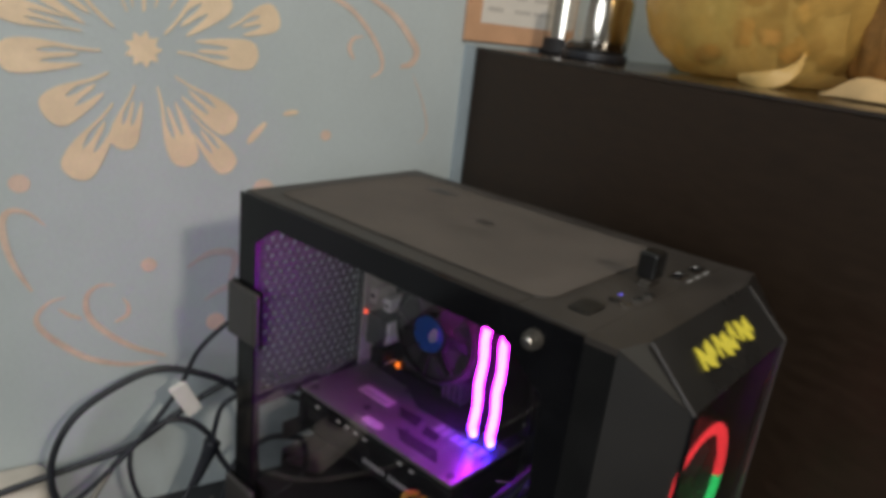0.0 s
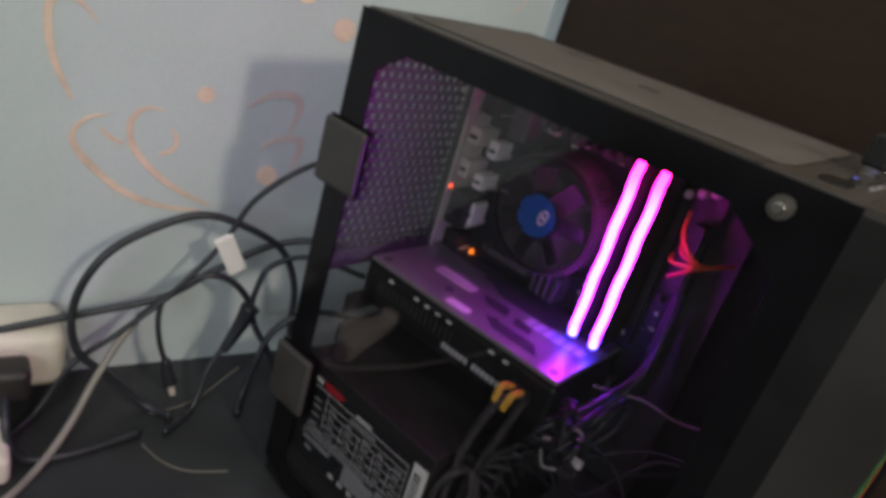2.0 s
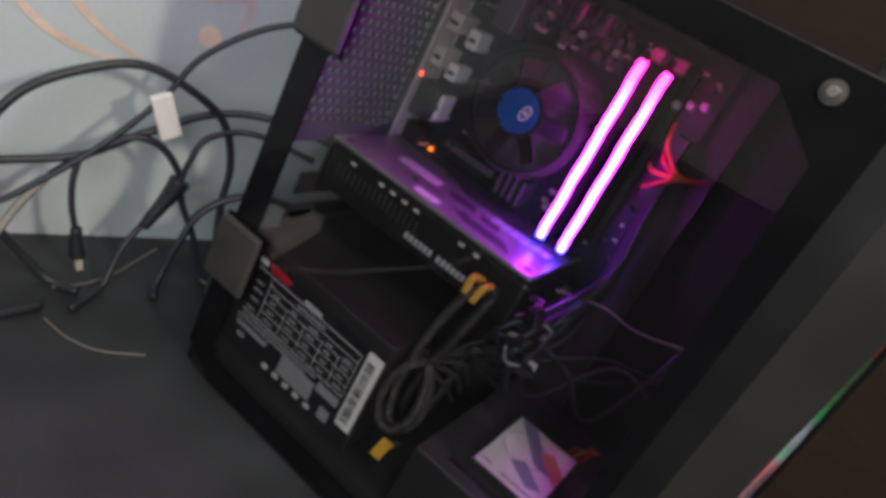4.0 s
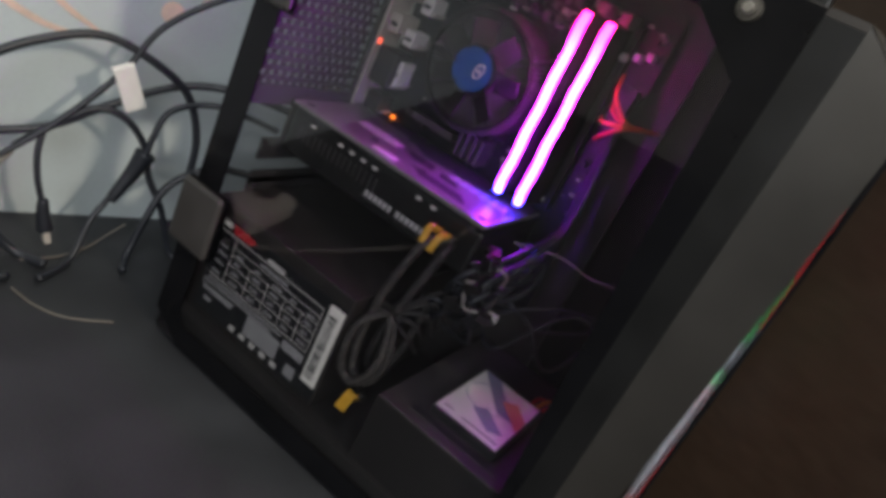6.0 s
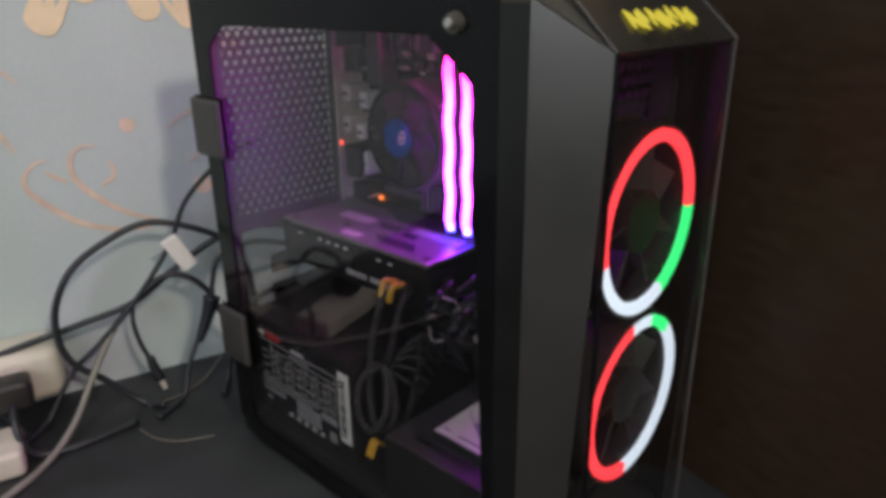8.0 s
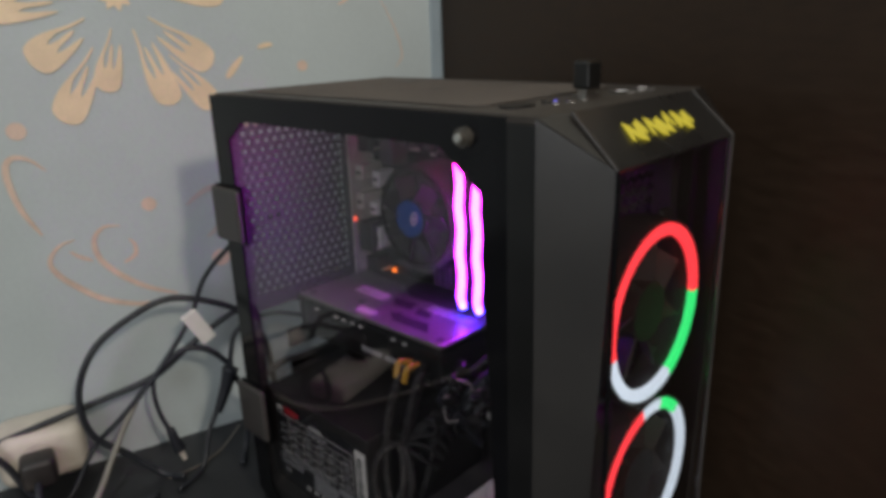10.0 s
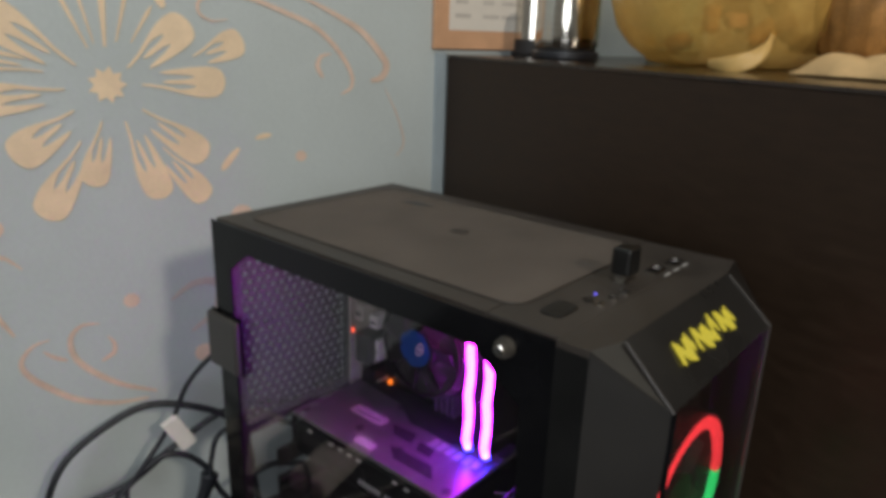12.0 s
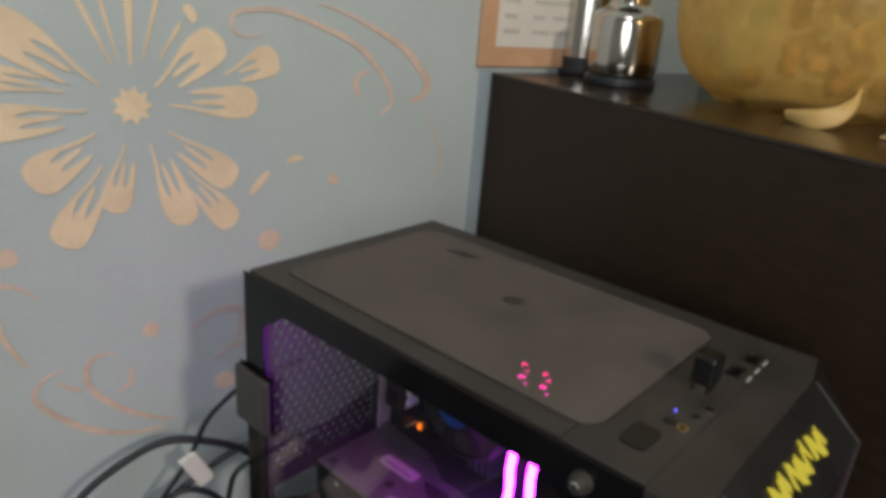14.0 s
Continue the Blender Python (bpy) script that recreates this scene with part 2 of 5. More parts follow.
M_SLEEVE = mat("black_braided_sleeve", (0.012, 0.011, 0.011), 0.45, vary=0.4, scale=500, fine=1400, bump=0.8)
_t = M_SLEEVE.node_tree
_vo, _lt, _mc, _tc = _t.nodes.new("ShaderNodeTexVoronoi"), _t.nodes.new("ShaderNodeMath"), _t.nodes.new("ShaderNodeMixRGB"), _t.nodes.new("ShaderNodeTexCoord")
_vo.inputs["Scale"].default_value = 520
_lt.operation, _lt.inputs[1].default_value = "LESS_THAN", 0.24
_mc.inputs["Color2"].default_value = (0.22, 0.20, 0.18, 1)
_old = _t.nodes["Principled BSDF"].inputs["Base Color"].links[0].from_socket
_t.links.new(_tc.outputs["Object"], _vo.inputs["Vector"]), _t.links.new(_vo.outputs["Distance"], _lt.inputs[0]), _t.links.new(_lt.outputs[0], _mc.inputs["Fac"])
_t.links.new(_old, _mc.inputs["Color1"]), _t.links.new(_mc.outputs[0], _t.nodes["Principled BSDF"].inputs["Base Color"])
M_CABLE = mat("black_cable_rubber", (0.020, 0.022, 0.028), 0.38, vary=0.25, scale=40, fine=800, bump=0.1)
M_GREYCABLE = mat("pale_grey_cable", (0.24, 0.225, 0.20), 0.45, vary=0.15, scale=40, fine=800)
M_PORT = mat("port_shell_metal", (0.62, 0.57, 0.50), 0.35, metal=0.25, vary=0.2, scale=80, fine=900)
M_SSD = mat("ssd_case", (0.022, 0.022, 0.024), 0.4, vary=0.2, scale=50, fine=1200)
M_SSDBLUE = mat("ssd_grey_blue_print", (0.25, 0.27, 0.36), 0.45, vary=0.15, scale=50, fine=900, bump=0.0)
M_SSDORANGE = mat("ssd_orange_print", (0.62, 0.30, 0.16), 0.45, vary=0.15, scale=50, fine=900, bump=0.0)
M_SOCKET = mat("aged_white_plastic", (0.66, 0.60, 0.52), 0.4, vary=0.1, scale=40, fine=700)
M_PAPER = mat("white_paper", (0.78, 0.73, 0.66), 0.8, vary=0.05, scale=30, fine=500)
M_PEACH = mat("peach_card", (0.66, 0.38, 0.22), 0.7, vary=0.12, scale=25, fine=500)
M_INK = mat("grey_ink", (0.60, 0.56, 0.51), 0.7, vary=0.1, scale=60, fine=600, bump=0.0)
# cloth and handle are tinted orange in place of warm light on the cabinet
M_CLOTH = mat("warm_lit_beige_cloth", (0.68, 0.46, 0.22), 0.9, vary=0.15, scale=40, fine=900, bump=0.5)
M_HANDLE = mat("warm_lit_film", (0.66, 0.43, 0.15), 0.4, vary=0.15, scale=40, fine=500, bump=0.2)
M_CARVED = mat("carved_amber_wood", (0.36, 0.18, 0.05), 0.5, vary=0.4, scale=60, fine=500, bump=0.4)
M_AMBER = mat("amber_sweets_wrap", (0.42, 0.20, 0.06), 0.35, vary=0.5, scale=30, fine=200, bump=0.3)
M_GREENGLASS = pane_mat("green_glass", (0.88, 0.94, 0.92))
M_FLOORWIRE = mat("dull_grey_wire", (0.16, 0.14, 0.12), 0.5, vary=0.15, scale=40, fine=800)
M_PANE = pane_mat("tinted_pane", (0.81, 0.81, 0.82))
M_FRONT = pane_mat("smoked_front_pane", (0.86, 0.86, 0.87), rough=0.16)
M_BAG = bpy.data.materials.new("cloudy_warm_lit_film")
M_BAG.use_nodes = True
_t = M_BAG.node_tree
_tr, _pb, _mx, _nz = _t.nodes.new("ShaderNodeBsdfTransparent"), _t.nodes["Principled BSDF"], _t.nodes.new("ShaderNodeMixShader"), _t.nodes.new("ShaderNodeTexNoise")
# amber base and tint carry the warm glow over the cabinet top
_pb.inputs["Base Color"].default_value, _pb.inputs["Roughness"].default_value = (0.84, 0.55, 0.15, 1), 0.3
_tr.inputs["Color"].default_value = (1.0, 0.84, 0.55, 1)
_nz.inputs["Scale"].default_value = 14
_rm = _t.nodes.new("ShaderNodeMapRange")
_rm.inputs["To Min"].default_value, _rm.inputs["To Max"].default_value = 0.24, 0.66
_t.links.new(_nz.outputs["Fac"], _rm.inputs["Value"]), _t.links.new(_rm.outputs["Result"], _mx.inputs[0])
_t.links.new(_tr.outputs[0], _mx.inputs[1]), _t.links.new(_pb.outputs[0], _mx.inputs[2])
_t.links.new(_mx.outputs[0], _t.nodes["Material Output"].inputs["Surface"])

_t = M_FILTER.node_tree
_tr, _mx = _t.nodes.new("ShaderNodeBsdfTransparent"), _t.nodes.new("ShaderNodeMixShader")
_mx.inputs[0].default_value = 0.16
_t.links.new(_t.nodes["Principled BSDF"].outputs[0], _mx.inputs[1]), _t.links.new(_tr.outputs[0], _mx.inputs[2])
_t.links.new(_mx.outputs[0], _t.nodes["Material Output"].inputs["Surface"])

_t = M_BAG.node_tree
_wv, _bp = _t.nodes.new("ShaderNodeTexNoise"), _t.nodes.new("ShaderNodeBump")
_wv.inputs["Scale"].default_value, _wv.inputs["Detail"].default_value, _wv.inputs["Distortion"].default_value = 28, 6, 1.5
_bp.inputs["Strength"].default_value, _bp.inputs["Distance"].default_value = 0.25, 0.002
_t.links.new(_wv.outputs["Fac"], _bp.inputs["Height"]), _t.links.new(_bp.outputs["Normal"], _t.nodes["Principled BSDF"].inputs["Normal"])

G_LOGO = glow("yellow_logo_light", (0.80, 0.66, 0.03), 0.62)
G_RED, G_GREEN, G_WHITE = glow("red_led_light", (1.0, 0.04, 0.05), 2.6), glow("green_led_light", (0.03, 0.9, 0.20), 2.0), glow("white_led_light", (0.75, 0.85, 0.95), 1.6)
G_AMBER, G_REDDOT, G_BLUEDOT = glow("amber_led_light", (1.0, 0.20, 0.015), 2.6), glow("red_dot_light", (1.0, 0.10, 0.04), 2.5), glow("blue_dot_light", (0.15, 0.12, 1.0), 1.6)


def ram_light():
    """The diffuser of a memory stick: its colour runs from blue at the foot through violet to pink."""
    m = bpy.data.materials.new("memory_diffuser_light")
    m.use_nodes = True
    t = m.node_tree
    b = t.nodes["Principled BSDF"]
    co, sep, ramp = t.nodes.new("ShaderNodeTexCoord"), t.nodes.new("ShaderNodeSeparateXYZ"), t.nodes.new("ShaderNodeValToRGB")
    t.links.new(co.outputs["Generated"], sep.inputs[0]), t.links.new(sep.outputs["Z"], ramp.inputs["Fac"])
    e = ramp.color_ramp.elements
    e[0].color, e[1].color = (0.02, 0.030, 1.0, 1), (1.0, 0.006, 0.16, 1)
    for p, c in ((0.07, (0.22, 0.018, 1.0, 1)), (0.16, (0.55, 0.020, 1.0, 1)), (0.45, (0.62, 0.020, 1.0, 1)), (0.80, (0.90, 0.018, 0.80, 1)), (0.92, (1.0, 0.008, 0.38, 1))):
        e.new(p).color = c
    t.links.new(ramp.outputs["Color"], b.inputs["Emission Color"])
    b.inputs["Base Color"].default_value, b.inputs["Emission Strength"].default_value = (0.2, 0.2, 0.2, 1), 66.0
    return m


G_RAM = ram_light()

# ---- setting ----
def structure(name, bm, material, label, category):
    return tagged(part(name, bm, material), label, category, kind="structure")


FZ = 0.018  # height of the floor cover
structure("floor", B(-0.16, 3.2, -2.6, 1.0, -0.1, FZ, m=ROOM), M_FLOOR, "black matt floor cover below the computer", "floor")
structure("wall_flower", B(-0.14, 0, -2.6, 1.0, 0.0, 2.4, m=ROOM), M_WALL, "pale blue-grey painted wall with flower decals", "wall")
structure("wall_back", B(0, 3.06, 0.86, 1.0, 0.0, 2.4, m=ROOM), M_WALL2, "plain painted wall behind the cabinet", "wall")
# unseen walls and ceiling, added to close the room and bounce fill light
structure("wall_side", B(3.06, 3.2, -2.6, 1.0, 0.0, 2.4, m=ROOM), M_WALL2, "unseen plain wall added across the room for bounced light", "wall")
structure("wall_front", B(0, 3.06, -2.6, -2.46, 0.0, 2.4, m=ROOM), M_WALL2, "unseen plain wall added behind the camera for bounced light", "wall")
structure("ceiling", B(-0.14, 3.2, -2.6, 1.0, 2.4, 2.5, m=ROOM), M_CEIL, "unseen white ceiling added for bounced light", "ceiling")

# added strip: its darker blue-grey stands in for the shade beside the cabinet
structure("trim", B(0.0, 0.0035, 0.3575, 0.3722, FZ, 0.555, bevel=0.0008, seg=1, m=ROOM), M_SHADE_STRIP, "narrow blue-grey strip painted for the shade beside the cabinet", "trim")

# ---- computer case ----
L, W, H = 0.32, 0.202, 0.432
case = thing("computer_case", (0.16, 0.1, FZ), "black mini tower computer case with a glass side and dusty top", "computer case")
VX0, VX1, VY0, VY1 = 0.0282, 0.2722, 0.031, 0.172
top = part("top_panel", B(0.0, VX0, 0.0035, W, H - 0.006, H, bevel=0.0008, seg=1), M_TOP, case, "dusty dark top panel")
part("top_margin", B(VX1, L, 0.0035, W, H - 0.006, H, bevel=0.0008, seg=1), M_TOP, top)
part("top_margin", B(VX0, VX1, 0.0035, VY0, H - 0.006, H), M_TOP, top)
part("top_margin", B(VX0, VX1, VY1, W, H - 0.006, H), M_TOP, top)
part("bottom_panel", B(0.0, L, 0.004, W, 0.044, 0.05), M_STEEL, case)
part("far_side_panel", B(0.0, L, W - 0.003, W, 0.02, H - 0.006), M_STEEL, case)
part("motherboard_tray", B(0.004, 0.25, 0.180, 0.183, 0.05, H - 0.006), M_GALV, case)
part("front_chassis_plate", B(L - 0.004, L, 0.187, W - 0.003, 0.05, H - 0.006), M_STEEL, case)
part("side_rail", B(0.0, L, 0.004, 0.012, H - 0.018, H - 0.006), M_STEEL, case)
part("side_rail", B(0.0, L, 0.004, 0.012, 0.02, 0.044), M_STEEL, case)
for fx, fy in ((0.04, 0.03), (0.28, 0.03), (0.04, 0.18), (0.28, 0.18)):
    part("foot", cyl(bmesh.new(), (fx, fy, FZ), (fx, fy, 0.044), 0.014, 0.016), M_PLASTIC, case)


def hex_vent(bm, x, thick, y0, y1, z0, z1, pitch, hole):
    """A steel sheet across the case, pierced by rows of six-sided holes."""
    ny = int((y1 - y0) / pitch)
    row = pitch * math.sqrt(3) / 2
    nz = int((z1 - z0) / row)
    for k in range(nz):
        for i in range(ny):
            cy, cz = y0 + pitch * (i + 0.5 + 0.5 * (k % 2)), z0 + row * (k + 0.6)
            if cy + pitch / 2 > y1 + pitch * 0.3:
                continue
            loops = []
            for r, xx in ((pitch / math.sqrt(3), x), (hole, x), (hole, x + thick)):
                loops.append([bm.verts.new((xx, cy + r * math.cos(radians(30 + 60 * j)), cz + r * math.sin(radians(30 + 60 * j)))) for j in range(6)])
            for p, q in zip(loops, loops[1:]):
                for j in range(6):
                    bm.faces.new((p[j], p[(j + 1) % 6], q[(j + 1) % 6], q[j]))
    return bm


part("front_inner_sheet", hex_vent(bmesh.new(), 0.3155, 0.0012, 0.010, 0.190, 0.110, 0.415, 0.0115, 0.0044), M_GALV, case, "pierced steel sheet before the fans")
rear = part("rear_panel", box(B(0.0, 0.003, 0.004, 0.021, 0.02, H - 0.006), 0.0, 0.003, 0.134, 0.152, 0.2, H - 0.006), M_REAR, case)
for _y0, _y1, _z0, _z1 in ((0.152, W - 0.003, 0.2, 0.222), (0.021, 0.134, 0.408, H - 0.006), (0.021, 0.134, 0.226, 0.242), (0.152, W - 0.003, 0.385, H - 0.006)):
    part("rear_sheet", B(0.0, 0.003, _y0, _y1, _z0, _z1), M_REAR, rear)
part("slot_sheet", B(0.0, 0.003, 0.170, W - 0.003, 0.05, 0.2), M_REAR, rear)
part("vent_mesh", hex_vent(bmesh.new(), 0.0, 0.0012, 0.017, 0.138, 0.238, 0.412, 0.0092, 0.0027), M_REAR, rear, "rear fan vent with hexagonal holes")
part("vent_screw", cyl(bmesh.new(), (0.004, 0.098, 0.244), (0.006, 0.098, 0.244), 0.003), M_CHROME, rear)
part("vent_screw", cyl(bmesh.new(), (0.004, 0.113, 0.244), (0.006, 0.113, 0.244), 0.003), M_CHROME, rear)
for k in range(4):
    z = 0.062 + 0.03 * k + 0.024
    part("slot_cover", B(0.0, 0.0025, 0.05, 0.168, z + 0.001 if k else 0.155, z + 0.02 if k else 0.160), M_REAR, rear)

# pierced top vent, the same pattern laid flat
_bm = hex_vent(bmesh.new(), 0.0, 0.0012, VY0 - 0.004, VY1 + 0.004, VX0 - 0.004, VX1 + 0.004, 0.0086, 0.0031)
bmesh.ops.transform(_bm, matrix=Matrix(((0, 0, 1, 0), (0, 1, 0, 0), (-1, 0, 0, H - 0.002), (0, 0, 0, 1))), verts=_bm.verts[:])
part("top_vent", _bm, M_TOP, top, "pierced vent below the dust filter")

# dust filter with rounded front corners
def round_rect(x0, x1, y0, y1, r, n=6, front_only=True):
    pts = []
    for cx, cy, a in ((x1 - r, y1 - r, 0), (x0 + r, y1 - r, 90), (x0 + r, y0 + r, 180), (x1 - r, y0 + r, 270)):
        for i in range(n + 1):
            t = radians(a + 90 * i / n)
            pts.append((cx + r * math.cos(t), cy + r * math.sin(t)))
    return pts


dust = part("dust_filter", poly_plate(bmesh.new(), round_rect(0.018, 0.281, 0.021, 0.181, 0.014), 0.0009, Matrix.Translation((0, 0, H))), M_FILTER, case, "dusty grey magnetic mesh filter")
part("filter_border", tube(bmesh.new(), [(x, y, H + 0.0005) for x, y in round_rect(0.0175, 0.2815, 0.0205, 0.1815, 0.0145)] + [(0.2815, 0.167, H + 0.0005)], 0.0006, 6, 1), M_TOP, dust)
part("filter_emblem", B(0.064, 0.088, 0.150, 0.156, H + 0.0009, H + 0.0011), M_STEEL, dust, "worn dark emblem")
part("filter_emblem", B(0.070, 0.094, 0.157, 0.160, H + 0.0009, H + 0.0011), M_STEEL, dust)
part("worn_spot", poly_plate(bmesh.new(), round_rect(0.153, 0.168, 0.108, 0.120, 0.0055), 0.0003, Matrix.Translation((0, 0, H + 0.0009))), M_TOP, dust)

# controls on the top
part("power_button", poly_plate(bmesh.new(), round_rect(0.293, 0.307, 0.024, 0.046, 0.0035), 0.0012, Matrix.Translation((0, 0, H))), M_SHROUD, case, "black glossy power button")
part("reset_button", cyl(bmesh.new(), (0.304, 0.060, H), (0.304, 0.060, H + 0.0015), 0.003), M_PLASTIC, case)
part("power_light", cyl(bmesh.new(), (0.302, 0.072, H), (0.302, 0.072, H + 0.0006), 0.0009, seg=10), G_BLUEDOT, case, "tiny blue power light")
for jx, jy in ((0.312, 0.058), (0.313, 0.073), (0.314, 0.086)):
    jack = part("audio_jack", ring(bmesh.new(), (jx, jy, H), (0, 0, 1), 0.0018, 0.0032, 0.0012, seg=16), M_CHROME, case)
    part("jack_hole", cyl(bmesh.new(), (jx, jy, H), (jx, jy, H + 0.0004), 0.0018, seg=12), M_BLACK, jack)
for ux, uy in ((0.303, 0.1065), (0.309, 0.140), (0.311, 0.165)):
    port = part("usb_port", box(box(box(B(ux - 0.0045, ux - 0.003, uy - 0.007, uy + 0.007, H, H + 0.0013), ux + 0.003, ux + 0.0045, uy - 0.007, uy + 0.007, H, H + 0.0013), ux - 0.0045, ux + 0.0045, uy - 0.0082, uy - 0.007, H, H + 0.0013), ux - 0.0045, ux + 0.0045, uy + 0.007, uy + 0.0082, H, H + 0.0013), M_CHROME, case)
    part("port_tongue", B(ux - 0.003, ux + 0.003, uy - 0.007, uy + 0.007, H, H + 0.0005), M_BLACK, port)
for k in range(3):
    part("port_mark", B(0.317, 0.3185, 0.135 + 0.014 * k, 0.143 + 0.014 * k, H, H + 0.0003), M_SILVERTXT, case)

# front bezel: slanted facets round a smoked pane
# near strip gets a darker black than the far one, for its weaker reflection
bez = part("front_bezel", slab(bmesh.new(), [(L, 0, 0.02), (0.339, 0, 0.02), (0.339, 0, H - 0.0042), (L, 0, H - 0.0042)], 0.003), M_SHROUD, case, "faceted black plastic front bezel")
part("bezel_side", slab(bmesh.new(), [(L, W, H - 0.0042), (0.339, W, H - 0.0042), (0.339, W, 0.02), (L, W, 0.02)], 0.003), M_BEZEL, bez)
part("side_facet", slab(bmesh.new(), [(0.3392, 0.0, 0.02), (0.3640, 0.01312, 0.02), (0.377, 0.020, 0.404), (0.3392, 0.0, H - 0.001)], 0.003), M_BEZEL, bez)
part("side_facet", slab(bmesh.new(), [(0.3640, 0.1806, 0.02), (0.3392, W, 0.02), (0.3392, W, H - 0.001), (0.377, 0.169, 0.404)], 0.003), M_BEZEL, bez)
part("bezel_top", slab(bmesh.new(), [(L, 0, H), (0.3392, 0, H), (0.346, 0.024, H), (0.346, 0.166, H), (0.3392, W, H), (L, W, H)], 0.004), M_TOP, bez)
part("top_facet", slab(bmesh.new(), [(0.3392, 0.0, H), (0.377, 0.020, 0.4045), (0.346, 0.024, H)], 0.003), M_BEZEL, bez)
part("top_facet", slab(bmesh.new(), [(0.3392, W, H), (0.346, 0.166, H), (0.377, 0.169, 0.4045)], 0.003), M_BEZEL, bez)
part("bezel_foot", B(L, 0.376, 0.021, 0.168, 0.02, 0.035), M_PLASTIC, bez)
part("bezel_edge", tube(bmesh.new(), [(0.3475, 0.0215, H + 0.0004), (0.3775, 0.0196, 0.4045)], 0.0011, n=2), M_CLIP, bez, "worn shiny edge")
part("bezel_edge", tube(bmesh.new(), [(0.3475, 0.1675, H + 0.0004), (0.3775, 0.1695, 0.4045)], 0.0009, n=2), M_CLIP, bez)
part("pane_edge", tube(bmesh.new(), [(0.3772, 0.0206, 0.4040), (0.3772, 0.0206, 0.036)], 0.0014, n=2), M_BLACK, bez, "dark edge of the front pane")
part("pane_edge", tube(bmesh.new(), [(0.3772, 0.1684, 0.4040), (0.3772, 0.1684, 0.036)], 0.0012, n=2), M_CLIP, bez)

plate = part("logo_plate", slab(bmesh.new(), [(0.346, 0.024, H + 0.0006), (0.3772, 0.0205, 0.4045), (0.3772, 0.1685, 0.4045), (0.346, 0.166, H + 0.0006)], 0.004), M_PLATE, case, "slanted satin black plate with a lit emblem")
# the emblem: a zigzag of plain slanting strokes
_a, _u, _v = Vector((0.346, 0.024, H + 0.0006)), Vector((0, 1, 0)), Vector((0.0312, 0, -0.0261)).normalized()
_n = _u.cross(_v).normalized()
_n = _n if _n.z > 0 else -_n
_lm = Matrix((_u.to_4d(), _v.to_4d(), _n.to_4d(), _a.to_4d())).transposed()
for r in range(3):
    for c in range(3):
        _lm[c][r] = (_u, _v, _n)[r][c]
_lm[3][0] = _lm[3][1] = _lm[3][2] = 0.0
_lm[3][3] = 1.0
for i in range(7):
    for k, s in enumerate((((0, 26), (5, 6), (8, 9), (4, 29)), ((6, 11), (9, 5), (13, 21), (10, 25)))):
        pts = [(0.0285 + 0.0117 * i + 0.0010 * math.sin(4.1 * i) + (x + 1.2 * math.sin(3.7 * i + y)) * 0.00094, 0.0115 + (y + 2.4 * math.sin(2.3 * i + 1.9 * k) + 1.1 * math.sin(5.3 * i + x)) * 0.00060) for x, y in s]
        part("emblem_stroke", poly_plate(bmesh.new(), pts, 0.0008, _lm), G_LOGO, plate, "glowing yellow emblem stroke")
part("front_pane", B(0.3735, 0.3765, 0.0225, 0.1670, 0.0355, 0.4035), M_FRONT, case, "smoked see-through front pane").visible_shadow = False


def case_fan(cz, order):
    fan = thing("case_fan", (0.345, 0.107, cz - 0.06), "black case fan with a multicoloured light ring", "fan", "fans behind the front pane")
    c = (0.336, 0.107, cz)
    part("fan_frame", ring(bmesh.new(), c, (1, 0, 0), 0.0622, 0.0645, 0.0262, seg=48), M_PLASTIC, fan)
    for sy in (-1, 1):
        for sz in (-1, 1):
            part("corner_lug", B(0.338, 0.344, 0.107 + sy * 0.046 - 0.009, 0.107 + sy * 0.046 + 0.009, cz + sz * 0.052 - 0.008, cz + sz * 0.052 + 0.008, bevel=0.002), M_PLASTIC, fan)
    a = 0.0
    for name, glowing, span in order:
        part("light_ring", ring(bmesh.new(), (0.3585, 0.107, cz), (1, 0, 0), 0.0535, 0.0615, 0.004, a, a + span, seg=max(6, int(span / 8))), glowing, fan, name + " stretch of the light ring")
        a += span
    part("hub", cyl(bmesh.new(), (0.340, 0.107, cz), (0.357, 0.107, cz), 0.021, seg=28), M_PLASTIC, fan)
    for k in range(7):
        m = Matrix.Translation((0.347, 0.107, cz)) @ Matrix.Rotation(k * math.tau / 7, 4, "X") @ Matrix.Rotation(radians(38), 4, "Z")
        part("blade", B(-0.011, 0.011, -0.001, 0.001, 0.019, 0.049, bevel=0.0008, seg=1, m=m), M_BLADE, fan)
    return fan


# ring angles run from the foot of the ring
case_fan(0.292, (("red", G_RED, 195), ("white", G_WHITE, 100), ("green", G_GREEN, 65)))
case_fan(0.162, (("white", G_WHITE, 45), ("green", G_GREEN, 30), ("white", G_WHITE, 25), ("red", G_RED, 165), ("white", G_WHITE, 95)))
part("fan_tunnel", box(box(bmesh.new(), L + 0.001, 0.336, 0.03, 0.040, 0.036, 0.40), L + 0.001, 0.336, 0.172, 0.182, 0.036, 0.40), M_PLASTIC, case)

# glass side door
door = part("side_door", window_plate(bmesh.new(), [(-0.002, 0.40), (0.03, H - 0.001), (0.29, H - 0.001), (L, 0.41), (L, 0.05), (0.30, 0.022), (0.03, 0.022), (-0.002, 0.04)],
                                  [(0.022, 0.394), (0.046, 0.411), (0.268, 0.411), (0.300, 0.386), (0.3135, 0.060), (0.300, 0.040), (0.032, 0.040), (0.022, 0.050)], 0.0, 0.0012), M_BLACK, case, "glossy black border of the glass side door")
_dm = Matrix.Rotation(radians(90), 4, "X") @ Matrix.Translation((0, 0, -0.0012))
